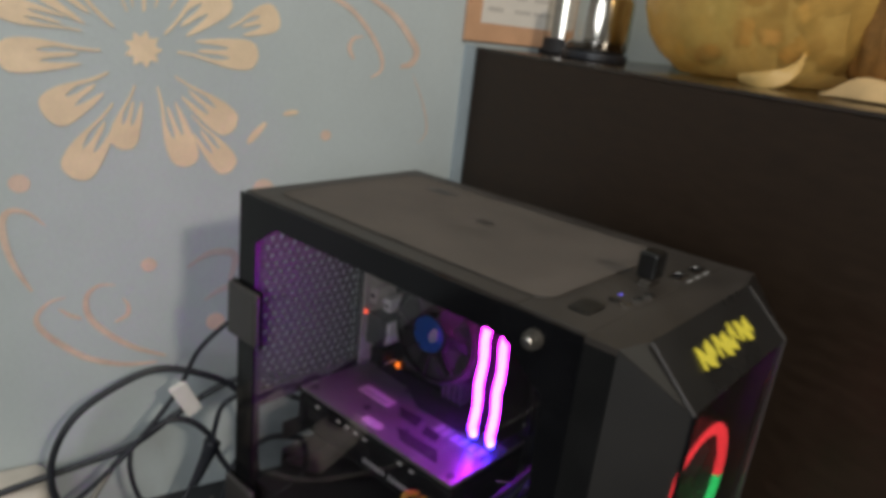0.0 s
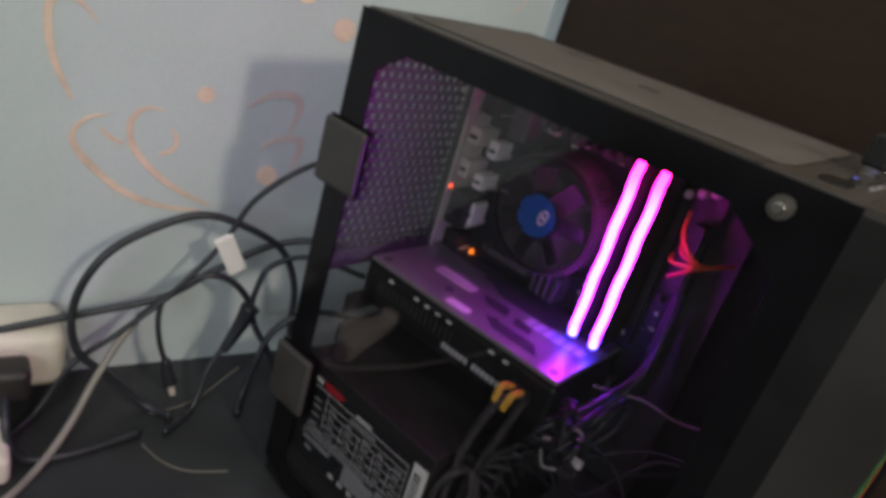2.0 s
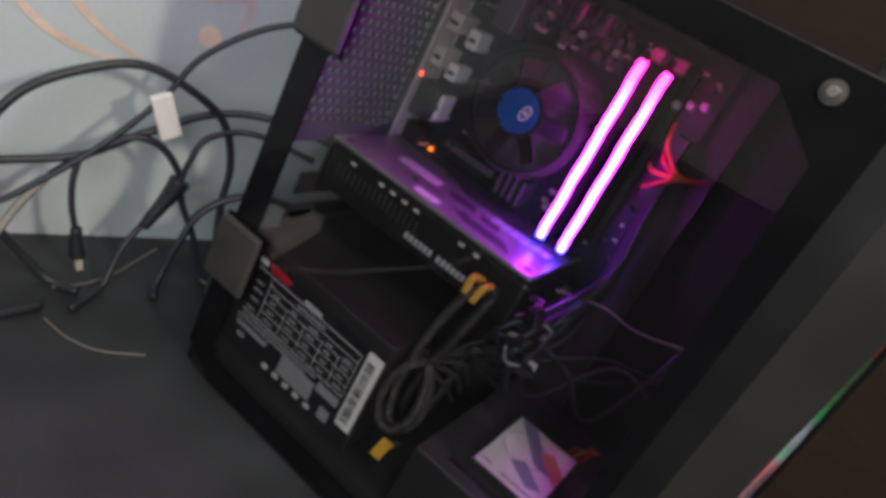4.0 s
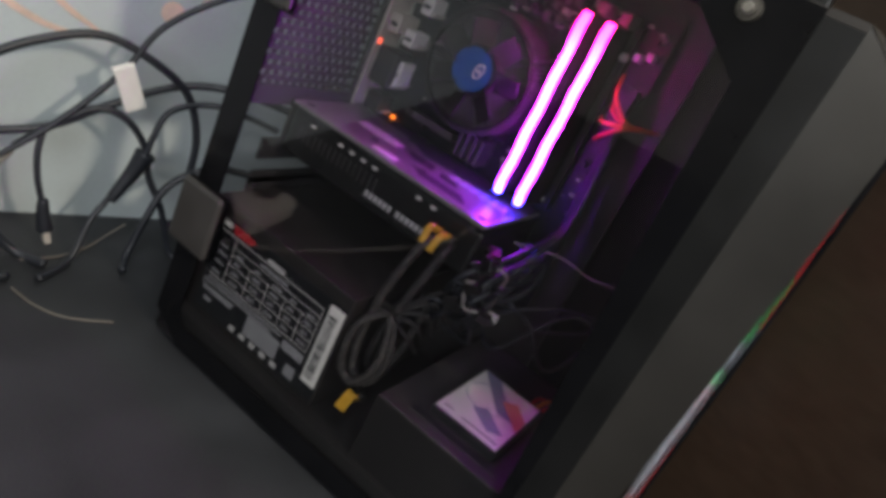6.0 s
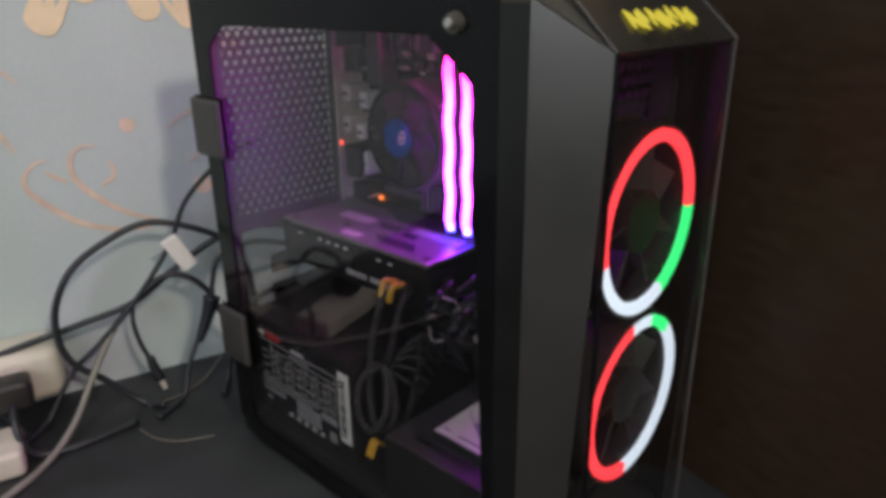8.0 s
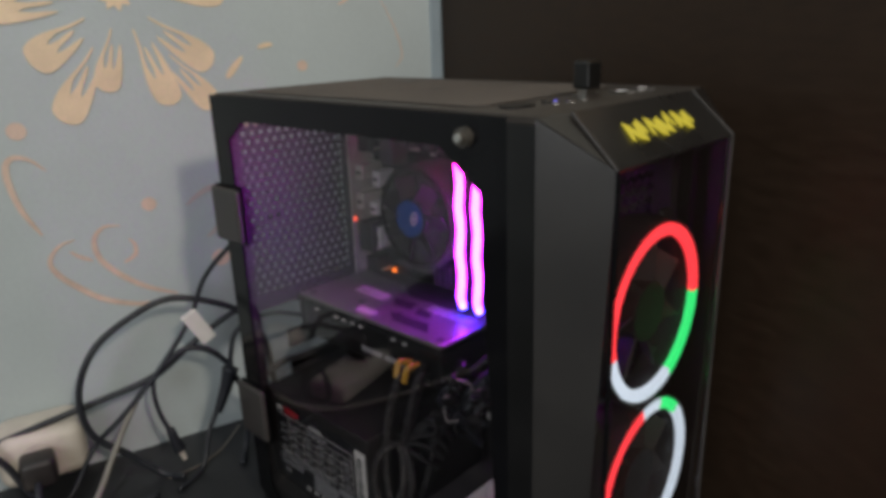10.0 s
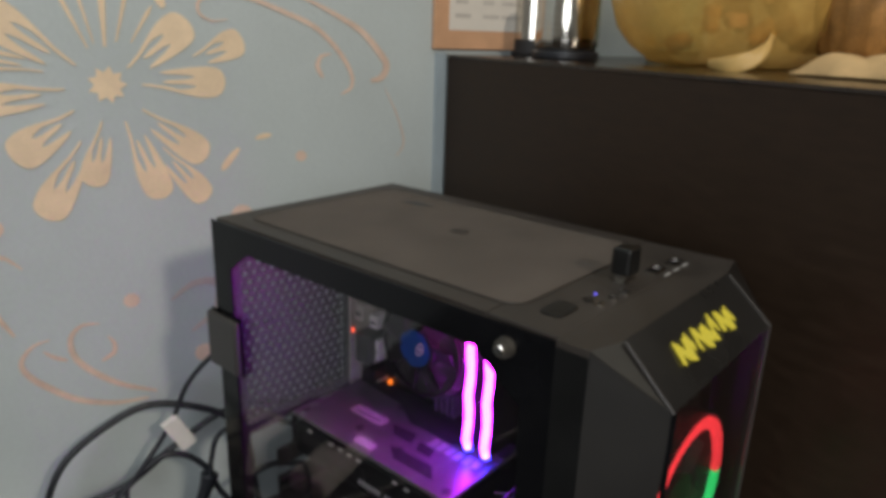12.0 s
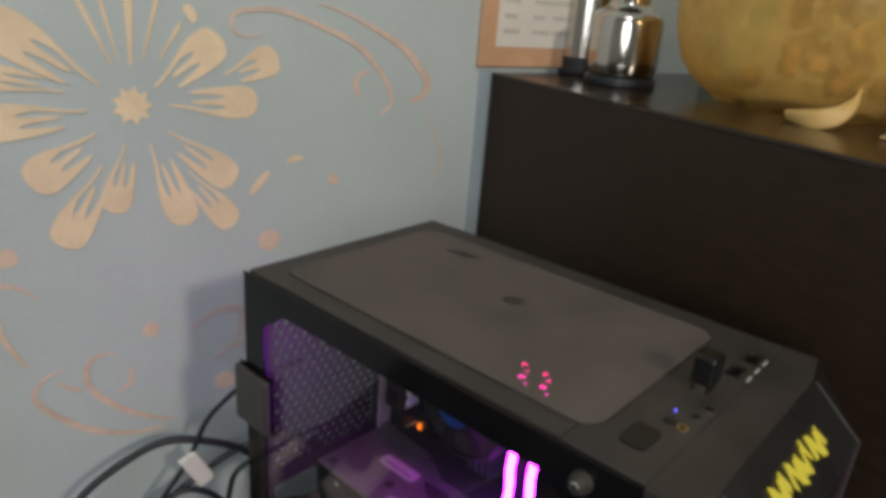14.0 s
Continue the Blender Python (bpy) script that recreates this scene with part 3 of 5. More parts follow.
part("door_corner", poly_plate(bmesh.new(), [(-0.002, 0.40), (-0.002, H - 0.001), (0.03, H - 0.001)], 0.0012, _dm), M_BLACK, door)
part("door_corner", poly_plate(bmesh.new(), [(0.29, H - 0.001), (L, H - 0.001), (L, 0.41)], 0.0012, _dm), M_BLACK, door)
part("glass_pane", B(0.0, L - 0.001, 0.0014, 0.0034, 0.024, H - 0.002), M_PANE, door, "clear side glass").visible_shadow = False
for z0, z1 in ((0.304, 0.353), (0.106, 0.160)):
    clip = part("hinge_clip", B(-0.010, 0.033, -0.0065, -0.0008, z0, z1, bevel=0.0035, seg=3), M_CLIP, door, "grey metal hinge clip")
    part("clip_pad", B(-0.0085, 0.0345, -0.0012, -0.0002, z0 - 0.0015, z1 + 0.0015), M_BLACK, clip)
    part("clip_bend", B(-0.010, -0.0045, -0.003, 0.012, z0 + 0.002, z1 - 0.002, bevel=0.001), M_CLIP, clip)
screw = part("thumb_screw", cyl(cyl(bmesh.new(), (0.290, 0.0, 0.418), (0.290, -0.004, 0.418), 0.0060, 0.0057, 28), (0.290, -0.004, 0.418), (0.290, -0.007, 0.418), 0.0042, 0.0038, 28), M_SCREW, door, "knurled metal thumb screw")
part("screw_cap", cyl(bmesh.new(), (0.290, -0.007, 0.418), (0.290, -0.0078, 0.418), 0.0030, 0.0024, 16), M_CHROME, screw)

dongle = thing("usb_dongle", (0.305, 0.110, H), "black usb dongle plugged upright into the top", "usb dongle")
part("dongle_body", B(0.2965, 0.3095, 0.0985, 0.1145, H + 0.005, H + 0.023, bevel=0.002), M_SHROUD, dongle)
part("dongle_plug", B(0.300, 0.306, 0.1005, 0.1125, H + 0.0005, H + 0.0065), M_CHROME, dongle, "bright metal plug")

# ---- inside the case ----
BY = 0.172  # front of the circuit board
mb = thing("motherboard", (0.12, BY, 0.16), "dark circuit board with ports, slots and small parts", "motherboard")
part("board", B(0.006, 0.226, BY, BY + 0.002, 0.15, 0.408), M_PCB, mb)
part("port_shield_edge", B(0.004, 0.0065, 0.1385, 0.1415, 0.222, 0.405), M_PORT, mb, "bright edge of the port shield")
part("port_shield_edge", B(0.0035, 0.005, 0.1415, BY, 0.222, 0.385), M_PORT, mb)
for x0, x1, y0, z0, z1, mm in ((0.007, 0.020, 0.144, 0.334, 0.350, M_PORT), (0.027, 0.038, 0.150, 0.328, 0.344, M_WHITE), (0.007, 0.018, 0.144, 0.303, 0.320, M_PORT), (0.023, 0.034, 0.148, 0.298, 0.312, M_WHITE),
                               (0.007, 0.028, 0.144, 0.258, 0.290, M_GALV), (0.026, 0.032, 0.152, 0.262, 0.284, M_WHITE), (0.007, 0.026, 0.150, 0.362, 0.384, M_PLASTIC), (0.007, 0.024, 0.152, 0.232, 0.250, M_PLASTIC)):
    blk = part("port_block", B(x0, x1, y0, BY, z0, z1, bevel=0.001, seg=1), mm, mb)
    part("port_mouth", B(x0 + 0.002, x1 - 0.002, y0 - 0.0004, y0 + 0.0002, z0 + 0.35 * (z1 - z0), z0 + 0.55 * (z1 - z0)), M_PCB, blk)
    part("port_pin", B(x1, x1 + 0.002, y0 + 0.006, BY, z0 + 0.002, z0 + 0.004), M_PORT, blk)
part("red_light", B(0.0065, 0.0085, 0.140, 0.1422, 0.2905, 0.2945), G_REDDOT, mb, "small red status light")
part("amber_light", B(0.030, 0.0322, 0.168, BY, 0.228, 0.235), G_AMBER, mb, "small amber status light")
part("heat_spreader", B(0.040, 0.060, 0.150, BY, 0.352, 0.402, bevel=0.002), M_ALU, mb)
for k in range(7):
    part("spreader_fin", B(0.066 + 0.011 * k, 0.072 + 0.011 * k, 0.156, BY, 0.384, 0.402, bevel=0.001, seg=1), M_ALU if k % 2 else M_PLASTIC, mb)
rnd = random.Random(5)
for k in range(26):
    x, z = rnd.choice(((rnd.uniform(0.045, 0.075), rnd.uniform(0.24, 0.27)), (rnd.uniform(0.15, 0.165), rnd.uniform(0.25, 0.40)), (rnd.uniform(0.205, 0.222), rnd.uniform(0.17, 0.40)), (rnd.uniform(0.05, 0.15), rnd.uniform(0.365, 0.38))))
    part("capacitor", cyl(bmesh.new(), (x, BY, z), (x, BY - rnd.uniform(0.006, 0.011), z), 0.0032, seg=12), rnd.choice((M_PORT, M_ALU, M_PLASTIC)), mb)
for k in range(18):
    x, z = 0.062 + 0.0105 * (k % 9) + rnd.uniform(-0.001, 0.001), 0.366 + 0.011 * (k // 9) + rnd.uniform(-0.001, 0.001)
    part("choke", B(x, x + 0.0062, BY - 0.006, BY, z, z + 0.0062, bevel=0.001, seg=1), (M_ALU, M_PORT, M_GALV)[k % 3], mb)
for k in range(22):
    x, z = 0.056 + 0.0103 * (k % 11) + rnd.uniform(-0.0015, 0.0015), 0.372 + 0.017 * (k // 11) + rnd.uniform(-0.002, 0.002)
    h = rnd.uniform(0.010, 0.016)
    cap = part("capacitor", cyl(bmesh.new(), (x, BY, z), (x, BY - h, z), 0.0038, seg=14), (M_PLASTIC, M_GALV, M_SSD)[k % 3], mb)
    part("capacitor_top", cyl(bmesh.new(), (x, BY - h, z), (x, BY - h - 0.0005, z), 0.0034, 0.0030, seg=14), (M_GALV, M_ALU, M_SCREW)[k % 3], cap)
for k in range(60):
    x, z = rnd.uniform(0.045, 0.224), rnd.choice((rnd.uniform(0.238, 0.262), rnd.uniform(0.352, 0.404), rnd.uniform(0.238, 0.404) if k % 2 else 0.395))
    if 0.06 < x < 0.16 and 0.262 < z < 0.36:
        continue
    part("chip", B(x, x + rnd.uniform(0.002, 0.006), BY - rnd.uniform(0.001, 0.0025), BY, z, z + rnd.uniform(0.0015, 0.004)), rnd.choice((M_PORT, M_ALU, M_SSD, M_WHITE, M_GREYCABLE)), mb)
for k in range(4):
    part("memory_slot", B(0.168 + 0.0095 * k, 0.1735 + 0.0095 * k, BY - 0.008, BY, 0.238, 0.392), M_PLASTIC, mb)
for k in range(3):
    part("card_slot", B(0.05, 0.14, BY - 0.010, BY, 0.176 + 0.02 * k, 0.183 + 0.02 * k), M_PLASTIC, mb)
part("chip_cooler", B(0.165, 0.205, BY - 0.012, BY, 0.165, 0.205, bevel=0.002), M_ALU, mb)
for k in range(4):
    part("cooler_rib", B(0.110 + 0.007 * k, 0.1125 + 0.007 * k, 0.150, BY, 0.240, 0.262), M_ALU, mb)
part("drive_bar", B(0.055, 0.100, 0.158, BY, 0.246, 0.252, m=Matrix.Identity(4)), M_ALU, mb)
part("power_socket", B(0.212, 0.222, 0.158, BY, 0.300, 0.352), M_PLASTIC, mb)
for sx in (0.1725, 0.1915):
    part("slot_latch", B(sx - 0.0045, sx + 0.0045, 0.146, BY, 0.388, 0.398, bevel=0.0015, seg=2), M_GREYCABLE, mb, "pale slot latch")
for k in range(3):
    part("header", B(0.196 + 0.009 * k, 0.202 + 0.009 * k, 0.160, BY, 0.366 + 0.004 * k, 0.372 + 0.004 * k, bevel=0.001, seg=1), M_WHITE, mb)

# processor cooler
HC = Vector((0.1095, 0.0, 0.3125))
cooler = thing("processor_cooler", (HC.x, 0.168, HC.z), "round black processor cooler with a blue hub sticker", "cpu cooler")
fins = bmesh.new()
for k in range(84):
    m = Matrix.Translation((HC.x, 0, HC.z)) @ Matrix.Rotation(k * math.tau / 84, 4, "Y")
    box(fins, 0.018, 0.0500, 0.132, 0.166, -0.0006, 0.0006, m=m)
part("heatsink", fins, M_FIN, cooler, "radial grey fins", kind="stuff")
part("heatsink_core", cyl(bmesh.new(), (HC.x, 0.138, HC.z), (HC.x, 0.168, HC.z), 0.019), M_FIN, cooler)
part("fan_rim", ring(bmesh.new(), (HC.x, 0.1315, HC.z), (0, -1, 0), 0.0445, 0.0462, 0.004, seg=48), M_PLASTIC, cooler)
for k in range(7):
    m = Matrix.Translation((HC.x, 0.1275, HC.z)) @ Matrix.Rotation(k * math.tau / 7, 4, "Y") @ Matrix.Rotation(radians(30), 4, "X")
    bm = bmesh.new()
    box(bm, 0.014, 0.040, -0.0008, 0.0008, -0.0095, 0.0095, bevel=0.0007, m=m, seg=1)
    part("blade", bm, M_BLADE, cooler)
hub = part("hub", cyl(bmesh.new(), (HC.x, 0.137, HC.z), (HC.x, 0.1235, HC.z), 0.0205, 0.0198, 32), M_PLASTIC, cooler)
part("hub_sticker", cyl(bmesh.new(), (HC.x - 0.0015, 0.1235, HC.z), (HC.x - 0.0015, 0.1230, HC.z), 0.0172, seg=32), M_BLUE, hub, "round blue sticker")
_m = Matrix.Translation((HC.x + 0.005, 0.1230, HC.z + 0.001)) @ Matrix.Rotation(radians(20), 4, "Y") @ Matrix.Diagonal((0.75, 1, 1.25, 1))
_bm = ring(bmesh.new(), (0, 0, 0), (0, -1, 0), 0.0040, 0.0054, 0.0004, seg=24)
bmesh.ops.transform(_bm, matrix=_m, verts=_bm.verts[:])
part("sticker_mark", _bm, M_WHITE, hub, "white oval mark")
_bm = B(-0.0026, 0.0026, -0.0004, 0, -0.0012, 0.0012, m=_m)
part("sticker_mark", _bm, M_WHITE, hub)
for a in (35, 125, 215, 305):
    ca, sa = math.cos(radians(a)), math.sin(radians(a))
    part("mount_leg", tube(bmesh.new(), [(HC.x + 0.018 * ca, 0.136, HC.z + 0.018 * sa), (HC.x + 0.046 * ca, 0.139, HC.z + 0.046 * sa), (HC.x + 0.054 * ca, 0.166, HC.z + 0.054 * sa)], 0.003, n=5), M_PLASTIC, cooler)
part("fan_lead", tube(bmesh.new(), [(HC.x - 0.016, 0.128, HC.z + 0.004), (HC.x - 0.035, 0.126, HC.z + 0.006), (HC.x - 0.056, 0.140, HC.z - 0.004), (HC.x - 0.06, 0.170, HC.z - 0.01)], 0.0013), M_GREYCABLE, cooler)
part("clip_wire", tube(bmesh.new(), [(HC.x + 0.006, 0.126, HC.z - 0.016), (HC.x + 0.014, 0.128, HC.z - 0.035), (HC.x + 0.022, 0.140, HC.z - 0.052)], 0.0008), M_CLIP, cooler)

# memory sticks
for sx in (0.1725, 0.1915):
    stick = thing("memory_stick", (sx, 0.164, 0.245), "black memory stick with a violet glowing light bar", "memory stick", "lit memory sticks")
    part("heat_shell", B(sx - 0.0030, sx + 0.0030, 0.1235, 0.164, 0.241, 0.386, bevel=0.0008, seg=1), M_PLASTIC, stick)
    bm = bmesh.new()
    steps = 14
    zs = [0.241 + 0.145 * i / steps for i in range(steps + 1)]
    cols = []
    for i, z in enumerate(zs):
        dy = 0.0013 * (1 if (i // 2) % 2 else -1) * (i % 2) + (0.002 if i in (0, steps) else 0)
        cols.append([bm.verts.new((sx + a, 0.1180 + dy + b, z)) for a, b in ((-0.0028, 0.0055), (-0.0022, 0.0008), (0.0, -0.0004), (0.0022, 0.0008), (0.0028, 0.0055))])
    for p, q in zip(cols, cols[1:]):
        for k in range(4):
            bm.faces.new((p[k], p[k + 1], q[k + 1], q[k]))
        bm.faces.new((p[4], p[0], q[0], q[4]))
    bm.faces.new(cols[0]), bm.faces.new(cols[-1])
    part("light_bar", bm, G_RAM, stick, "violet light bar fading to blue")

# graphics card
gpu = thing("graphics_card", (0.1, 0.12, 0.19), "long black graphics card with a grey backplate", "graphics card")
GZ = 0.2325
part("shroud", B(0.008, 0.200, 0.066, 0.166, 0.190, GZ - 0.006, bevel=0.003), M_SHROUD, gpu)
part("card_board", B(0.006, 0.196, 0.068, 0.168, GZ - 0.006, GZ - 0.0035), M_PCB, gpu)
back = part("backplate", B(0.004, 0.199, 0.0655, 0.166, GZ - 0.0035, GZ, bevel=0.0012), M_BACKPLATE, gpu, "grey metal backplate with dark print")
T = Matrix.Translation((0, 0, GZ))
part("back_print", poly_plate(bmesh.new(), [(0.02, 0.166), (0.02, 0.150), (0.07, 0.146), (0.10, 0.128), (0.15, 0.128), (0.175, 0.142), (0.198, 0.142), (0.198, 0.166)], 0.0003, T), M_BPDARK, back)
part("back_print", poly_plate(bmesh.new(), [(0.112, 0.090), (0.128, 0.078), (0.172, 0.078), (0.160, 0.092)], 0.0003, T), M_BPDARK, back)
part("back_print", poly_plate(bmesh.new(), [(0.09, 0.116), (0.102, 0.104), (0.124, 0.104), (0.118, 0.118)], 0.0003, T), M_BPDARK, back)
part("back_print", poly_plate(bmesh.new(), [(0.128, 0.112), (0.133, 0.100), (0.150, 0.100), (0.146, 0.110)], 0.0003, T), M_BPDARK, back)
for k in range(6):
    x = 0.135 + 0.0095 * k
    part("brand_bar", poly_plate(bmesh.new(), [(x, 0.100), (x + 0.0068, 0.100), (x + 0.0068, 0.113), (x, 0.113)], 0.0004, Matrix.Translation((0, 0.012, GZ + 0.0003))), M_SILVERTXT, back)
part("paper_label", poly_plate(bmesh.new(), round_rect(0.042, 0.084, 0.1045, 0.1185, 0.003), 0.0004, T), M_WHITE, back, "white paper label")
part("paper_label", poly_plate(bmesh.new(), round_rect(0.083, 0.106, 0.072, 0.082, 0.003), 0.0004, T), M_WHITE, back)
part("label_print", B(0.047, 0.079, 0.109, 0.1105, GZ + 0.0004, GZ + 0.0006), M_GREYPRINT, back)
for x, y in ((0.073, 0.090), (0.123, 0.090), (0.075, 0.142), (0.125, 0.142), (0.19, 0.075), (0.015, 0.075)):
    part("back_screw", ring(bmesh.new(), (x, y, GZ), (0, 0, 1), 0.0018, 0.0036, 0.0006, seg=16), M_BPDARK, back)
# slots coloured white to imitate bright glints along the card's edge
for x in (0.030, 0.060, 0.072, 0.084, 0.096, 0.140, 0.154):
    part("edge_slot", B(x, x + 0.0045, 0.0645, 0.0658, GZ - 0.0112, GZ - 0.0096), M_WHITE, gpu)
for k in range(16):
    part("fin", B(0.020 + 0.0055 * k, 0.0215 + 0.0055 * k, 0.0648, 0.0662, 0.205, 0.216), M_GALV, gpu)
for k in range(6):
    part("side_brand_bar", B(0.098 + 0.0047 * k, 0.1012 + 0.0047 * k, 0.0653, 0.0660, 0.1985, 0.2035), M_SILVERTXT, gpu)
for k in range(7):
    part("side_brand_bar", B(0.130 + 0.0047 * k, 0.1332 + 0.0047 * k, 0.0653, 0.0660, 0.1985, 0.2035), M_SILVERTXT, gpu)
part("rear_bracket", B(0.0035, 0.005, 0.066, 0.168, 0.188, 0.2335), M_GALV, gpu)
part("power_plug", B(0.166, 0.186, 0.054, 0.0655, 0.203, 0.214, bevel=0.0015), M_PLASTIC, gpu)

# power supply
psu = thing("power_supply", (0.08, 0.09, 0.05), "black power supply box with a printed rating label", "power supply")
part("housing", B(0.006, 0.157, 0.0155, 0.166, 0.0505, 0.151, bevel=0.0015), M_PSU, psu)
lab = part("rating_label", B(0.020, 0.156, 0.0150, 0.0156, 0.056, 0.140), M_LABEL, psu, "black rating label with white table")
Y0, Y1 = 0.01455, 0.0150


def mark(name, x0, x1, z0, z1, material, label=""):
    return part(name, B(x0, x1, Y0, Y1, z0, z1), material, lab, label)


mark("label_heading", 0.024, 0.032, 0.1335, 0.1375, M_WHITE)
part("label_emblem", poly_plate(bmesh.new(), [(0.034, 0.1385), (0.037, 0.1315), (0.055, 0.132), (0.060, 0.1365), (0.050, 0.1385)], 0.0004, Matrix.Translation((0, 0.0150, 0)) @ Matrix.Rotation(radians(90), 4, "X")), M_RED, lab, "red emblem")
TOPZ, LOWZ = 0.129, 0.089
mark("table_line", 0.024, 0.136, TOPZ, TOPZ + 0.0006, M_SILVERTXT), mark("table_line", 0.024, 0.136, LOWZ, LOWZ + 0.0006, M_SILVERTXT)
for x in (0.041, 0.063, 0.083, 0.102, 0.120, 0.1358):
    mark("table_line", x, x + 0.0004, LOWZ, TOPZ - (0 if x in (0.041, 0.1358) else 0.014), M_SILVERTXT)
for z in (0.1215, 0.1145, 0.1065, 0.098):
    mark("table_line", 0.041, 0.136, z, z + 0.0004, M_SILVERTXT)
rnd = random.Random(9)
for z in (0.1165, 0.1095, 0.1010, 0.0925):
    for x in (0.027, 0.046, 0.067, 0.087, 0.106, 0.124):
        w = rnd.uniform(0.006, 0.0105)
        mark("print_bar", x, x + w, z, z + 0.0017, M_GREYPRINT)
mark("print_bar", 0.075, 0.093, 0.1305, 0.1335, M_SILVERTXT)
mark("print_bar", 0.070, 0.100, 0.1240, 0.1262, M_GREYPRINT)
for z, x0, x1 in ((0.085, 0.026, 0.110), (0.0815, 0.022, 0.100), (0.078, 0.022, 0.060)):
    mark("print_bar", x0, x1, z, z + 0.0016, M_GREYPRINT)
mark("grey_panel", 0.076, 0.112, 0.064, 0.0805, M_GREYPRINT), mark("grey_panel", 0.024, 0.058, 0.0735, 0.0795, M_GREYPRINT)
mark("print_bar", 0.114, 0.136, 0.078, 0.0855, M_GREYPRINT)
for k, x in enumerate((0.062, 0.074, 0.086, 0.098, 0.110)):
    mark("approval_mark", x, x + 0.006, 0.058, 0.0622, M_SILVERTXT)
mark("print_bar", 0.028, 0.036, 0.065, 0.0685, M_GREYPRINT), mark("print_bar", 0.124, 0.134, 0.060, 0.070, M_GREYPRINT)
bar = mark("barcode_sticker", 0.1405, 0.1545, 0.068, 0.137, M_WHITE, "white barcode sticker")
z = 0.073
while z < 0.130:
    h = rnd.choice((0.0006, 0.0009, 0.0014))
    part("code_bar", B(0.1425, 0.1500, 0.0142, 0.01455, z, z + h), M_LABEL, bar)
    z += h + rnd.choice((0.0007, 0.0011, 0.0016))

# drive shelf and drive
shelf = thing("drive_shelf", (0.25, 0.1, 0.05), "black folded steel drive shelf", "drive shelf")
part("shelf_top", B(0.206, 0.312, 0.008, 0.172, 0.106, 0.1085, bevel=0.0008, seg=1), M_GALV, shelf)
part("shelf_front", B(0.206, 0.312, 0.008, 0.0105, 0.0505, 0.106), M_STEEL, shelf)
part("shelf_side", B(0.206, 0.2085, 0.0105, 0.172, 0.0505, 0.106), M_STEEL, shelf)
part("shelf_side", B(0.3095, 0.312, 0.0105, 0.172, 0.0505, 0.106), M_STEEL, shelf)
ssd = thing("solid_state_drive", (0.272, 0.065, 0.1085), "flat dark drive with a pale printed label", "ssd")
part("drive_body", B(0.2365, 0.2925, 0.0285, 0.1120, 0.1087, 0.1165, bevel=0.0012, seg=2), M_SSD, ssd)
sl = part("drive_label", B(0.2385, 0.2905, 0.0305, 0.1095, 0.1165, 0.1169), M_WHITE, ssd, "pale label with blue and orange shapes")
T = Matrix.Translation((0, 0, 0.1169))
part("label_shape", poly_plate(bmesh.new(), [(0.2385, 0.1095), (0.2535, 0.1095), (0.2830, 0.069), (0.2705, 0.069)], 0.0003, T), M_SSDBLUE, sl)
part("label_shape", poly_plate(bmesh.new(), [(0.2670, 0.086), (0.2765, 0.095), (0.2905, 0.080), (0.2905, 0.062)], 0.0003, Matrix.Translation((0, 0, 0.1173))), M_SSDORANGE, sl)
part("label_shape", poly_plate(bmesh.new(), [(0.2560, 0.056), (0.2640, 0.066), (0.2860, 0.049), (0.2760, 0.042)], 0.0003, T), M_SSDBLUE, sl)
part("label_arc", ring(bmesh.new(), (0.2590, 0.077, 0.1169), (0, 0, 1), 0.0180, 0.0187, 0.0003, seg=32), M_SSDBLUE, sl)
for x0, x1, y in ((0.2415, 0.2495, 0.0365), (0.2580, 0.2880, 0.0355)):
    part("label_print", B(x0, x1, y, y + 0.002, 0.1169, 0.1171), M_GREYPRINT, sl)
part("shelf_slot", B(0.2270, 0.3000, 0.0190, 0.0245, 0.1083, 0.1088), M_LABEL, shelf, "dark slot along the shelf")
part("slot_lip", tube(bmesh.new(), [(0.2270, 0.0186, 0.1088), (0.3000, 0.0186, 0.1088)], 0.0006, 6, 2), M_GALV, shelf)

# inner cables
def cable(name, label, pts, r, material, loc=None, category="cable", group="", extra=None, seg=8):
    t = thing(name, loc or pts[0], label, category, group)
    part("cord", tube(bmesh.new(), pts, r, seg), material, t, smooth=True)
    return t


gp = cable("power_cable", "black sleeved power cable tied in a loop", [(0.176, 0.060, 0.208), (0.172, 0.044, 0.205), (0.166, 0.036, 0.175), (0.163, 0.032, 0.140), (0.164, 0.030, 0.116), (0.171, 0.028, 0.094), (0.185, 0.031, 0.094), (0.189, 0.036, 0.116), (0.178, 0.040, 0.143)], 0.0036, M_SLEEVE)
for dx, dy in ((0.007, 0.004), (0.004, 0.012)):
    part("cord", tube(bmesh.new(), [(0.180 + dx / 2, 0.060, 0.208), (0.178 + dx, 0.046 + dy, 0.200), (0.172 + dx, 0.040 + dy, 0.165), (0.166 + dx, 0.038 + dy, 0.135), (0.163 + dx, 0.042 + dy, 0.10), (0.172 + dx, 0.05 + dy, 0.085), (0.178 + dx, 0.06 + dy, 0.12), (0.175 + dx, 0.07 + dy, 0.15)], 0.0034), M_SLEEVE, gp, smooth=True)
part("yellow_wires", tube(bmesh.new(), [(0.172, 0.058, 0.213), (0.169, 0.047, 0.216), (0.170, 0.042, 0.205)], 0.0028), M_YELLOW, gp, "yellow wire ends")
part("yellow_wires", tube(bmesh.new(), [(0.180, 0.058, 0.213), (0.179, 0.047, 0.214), (0.177, 0.044, 0.202)], 0.0028), M_YELLOW, gp)
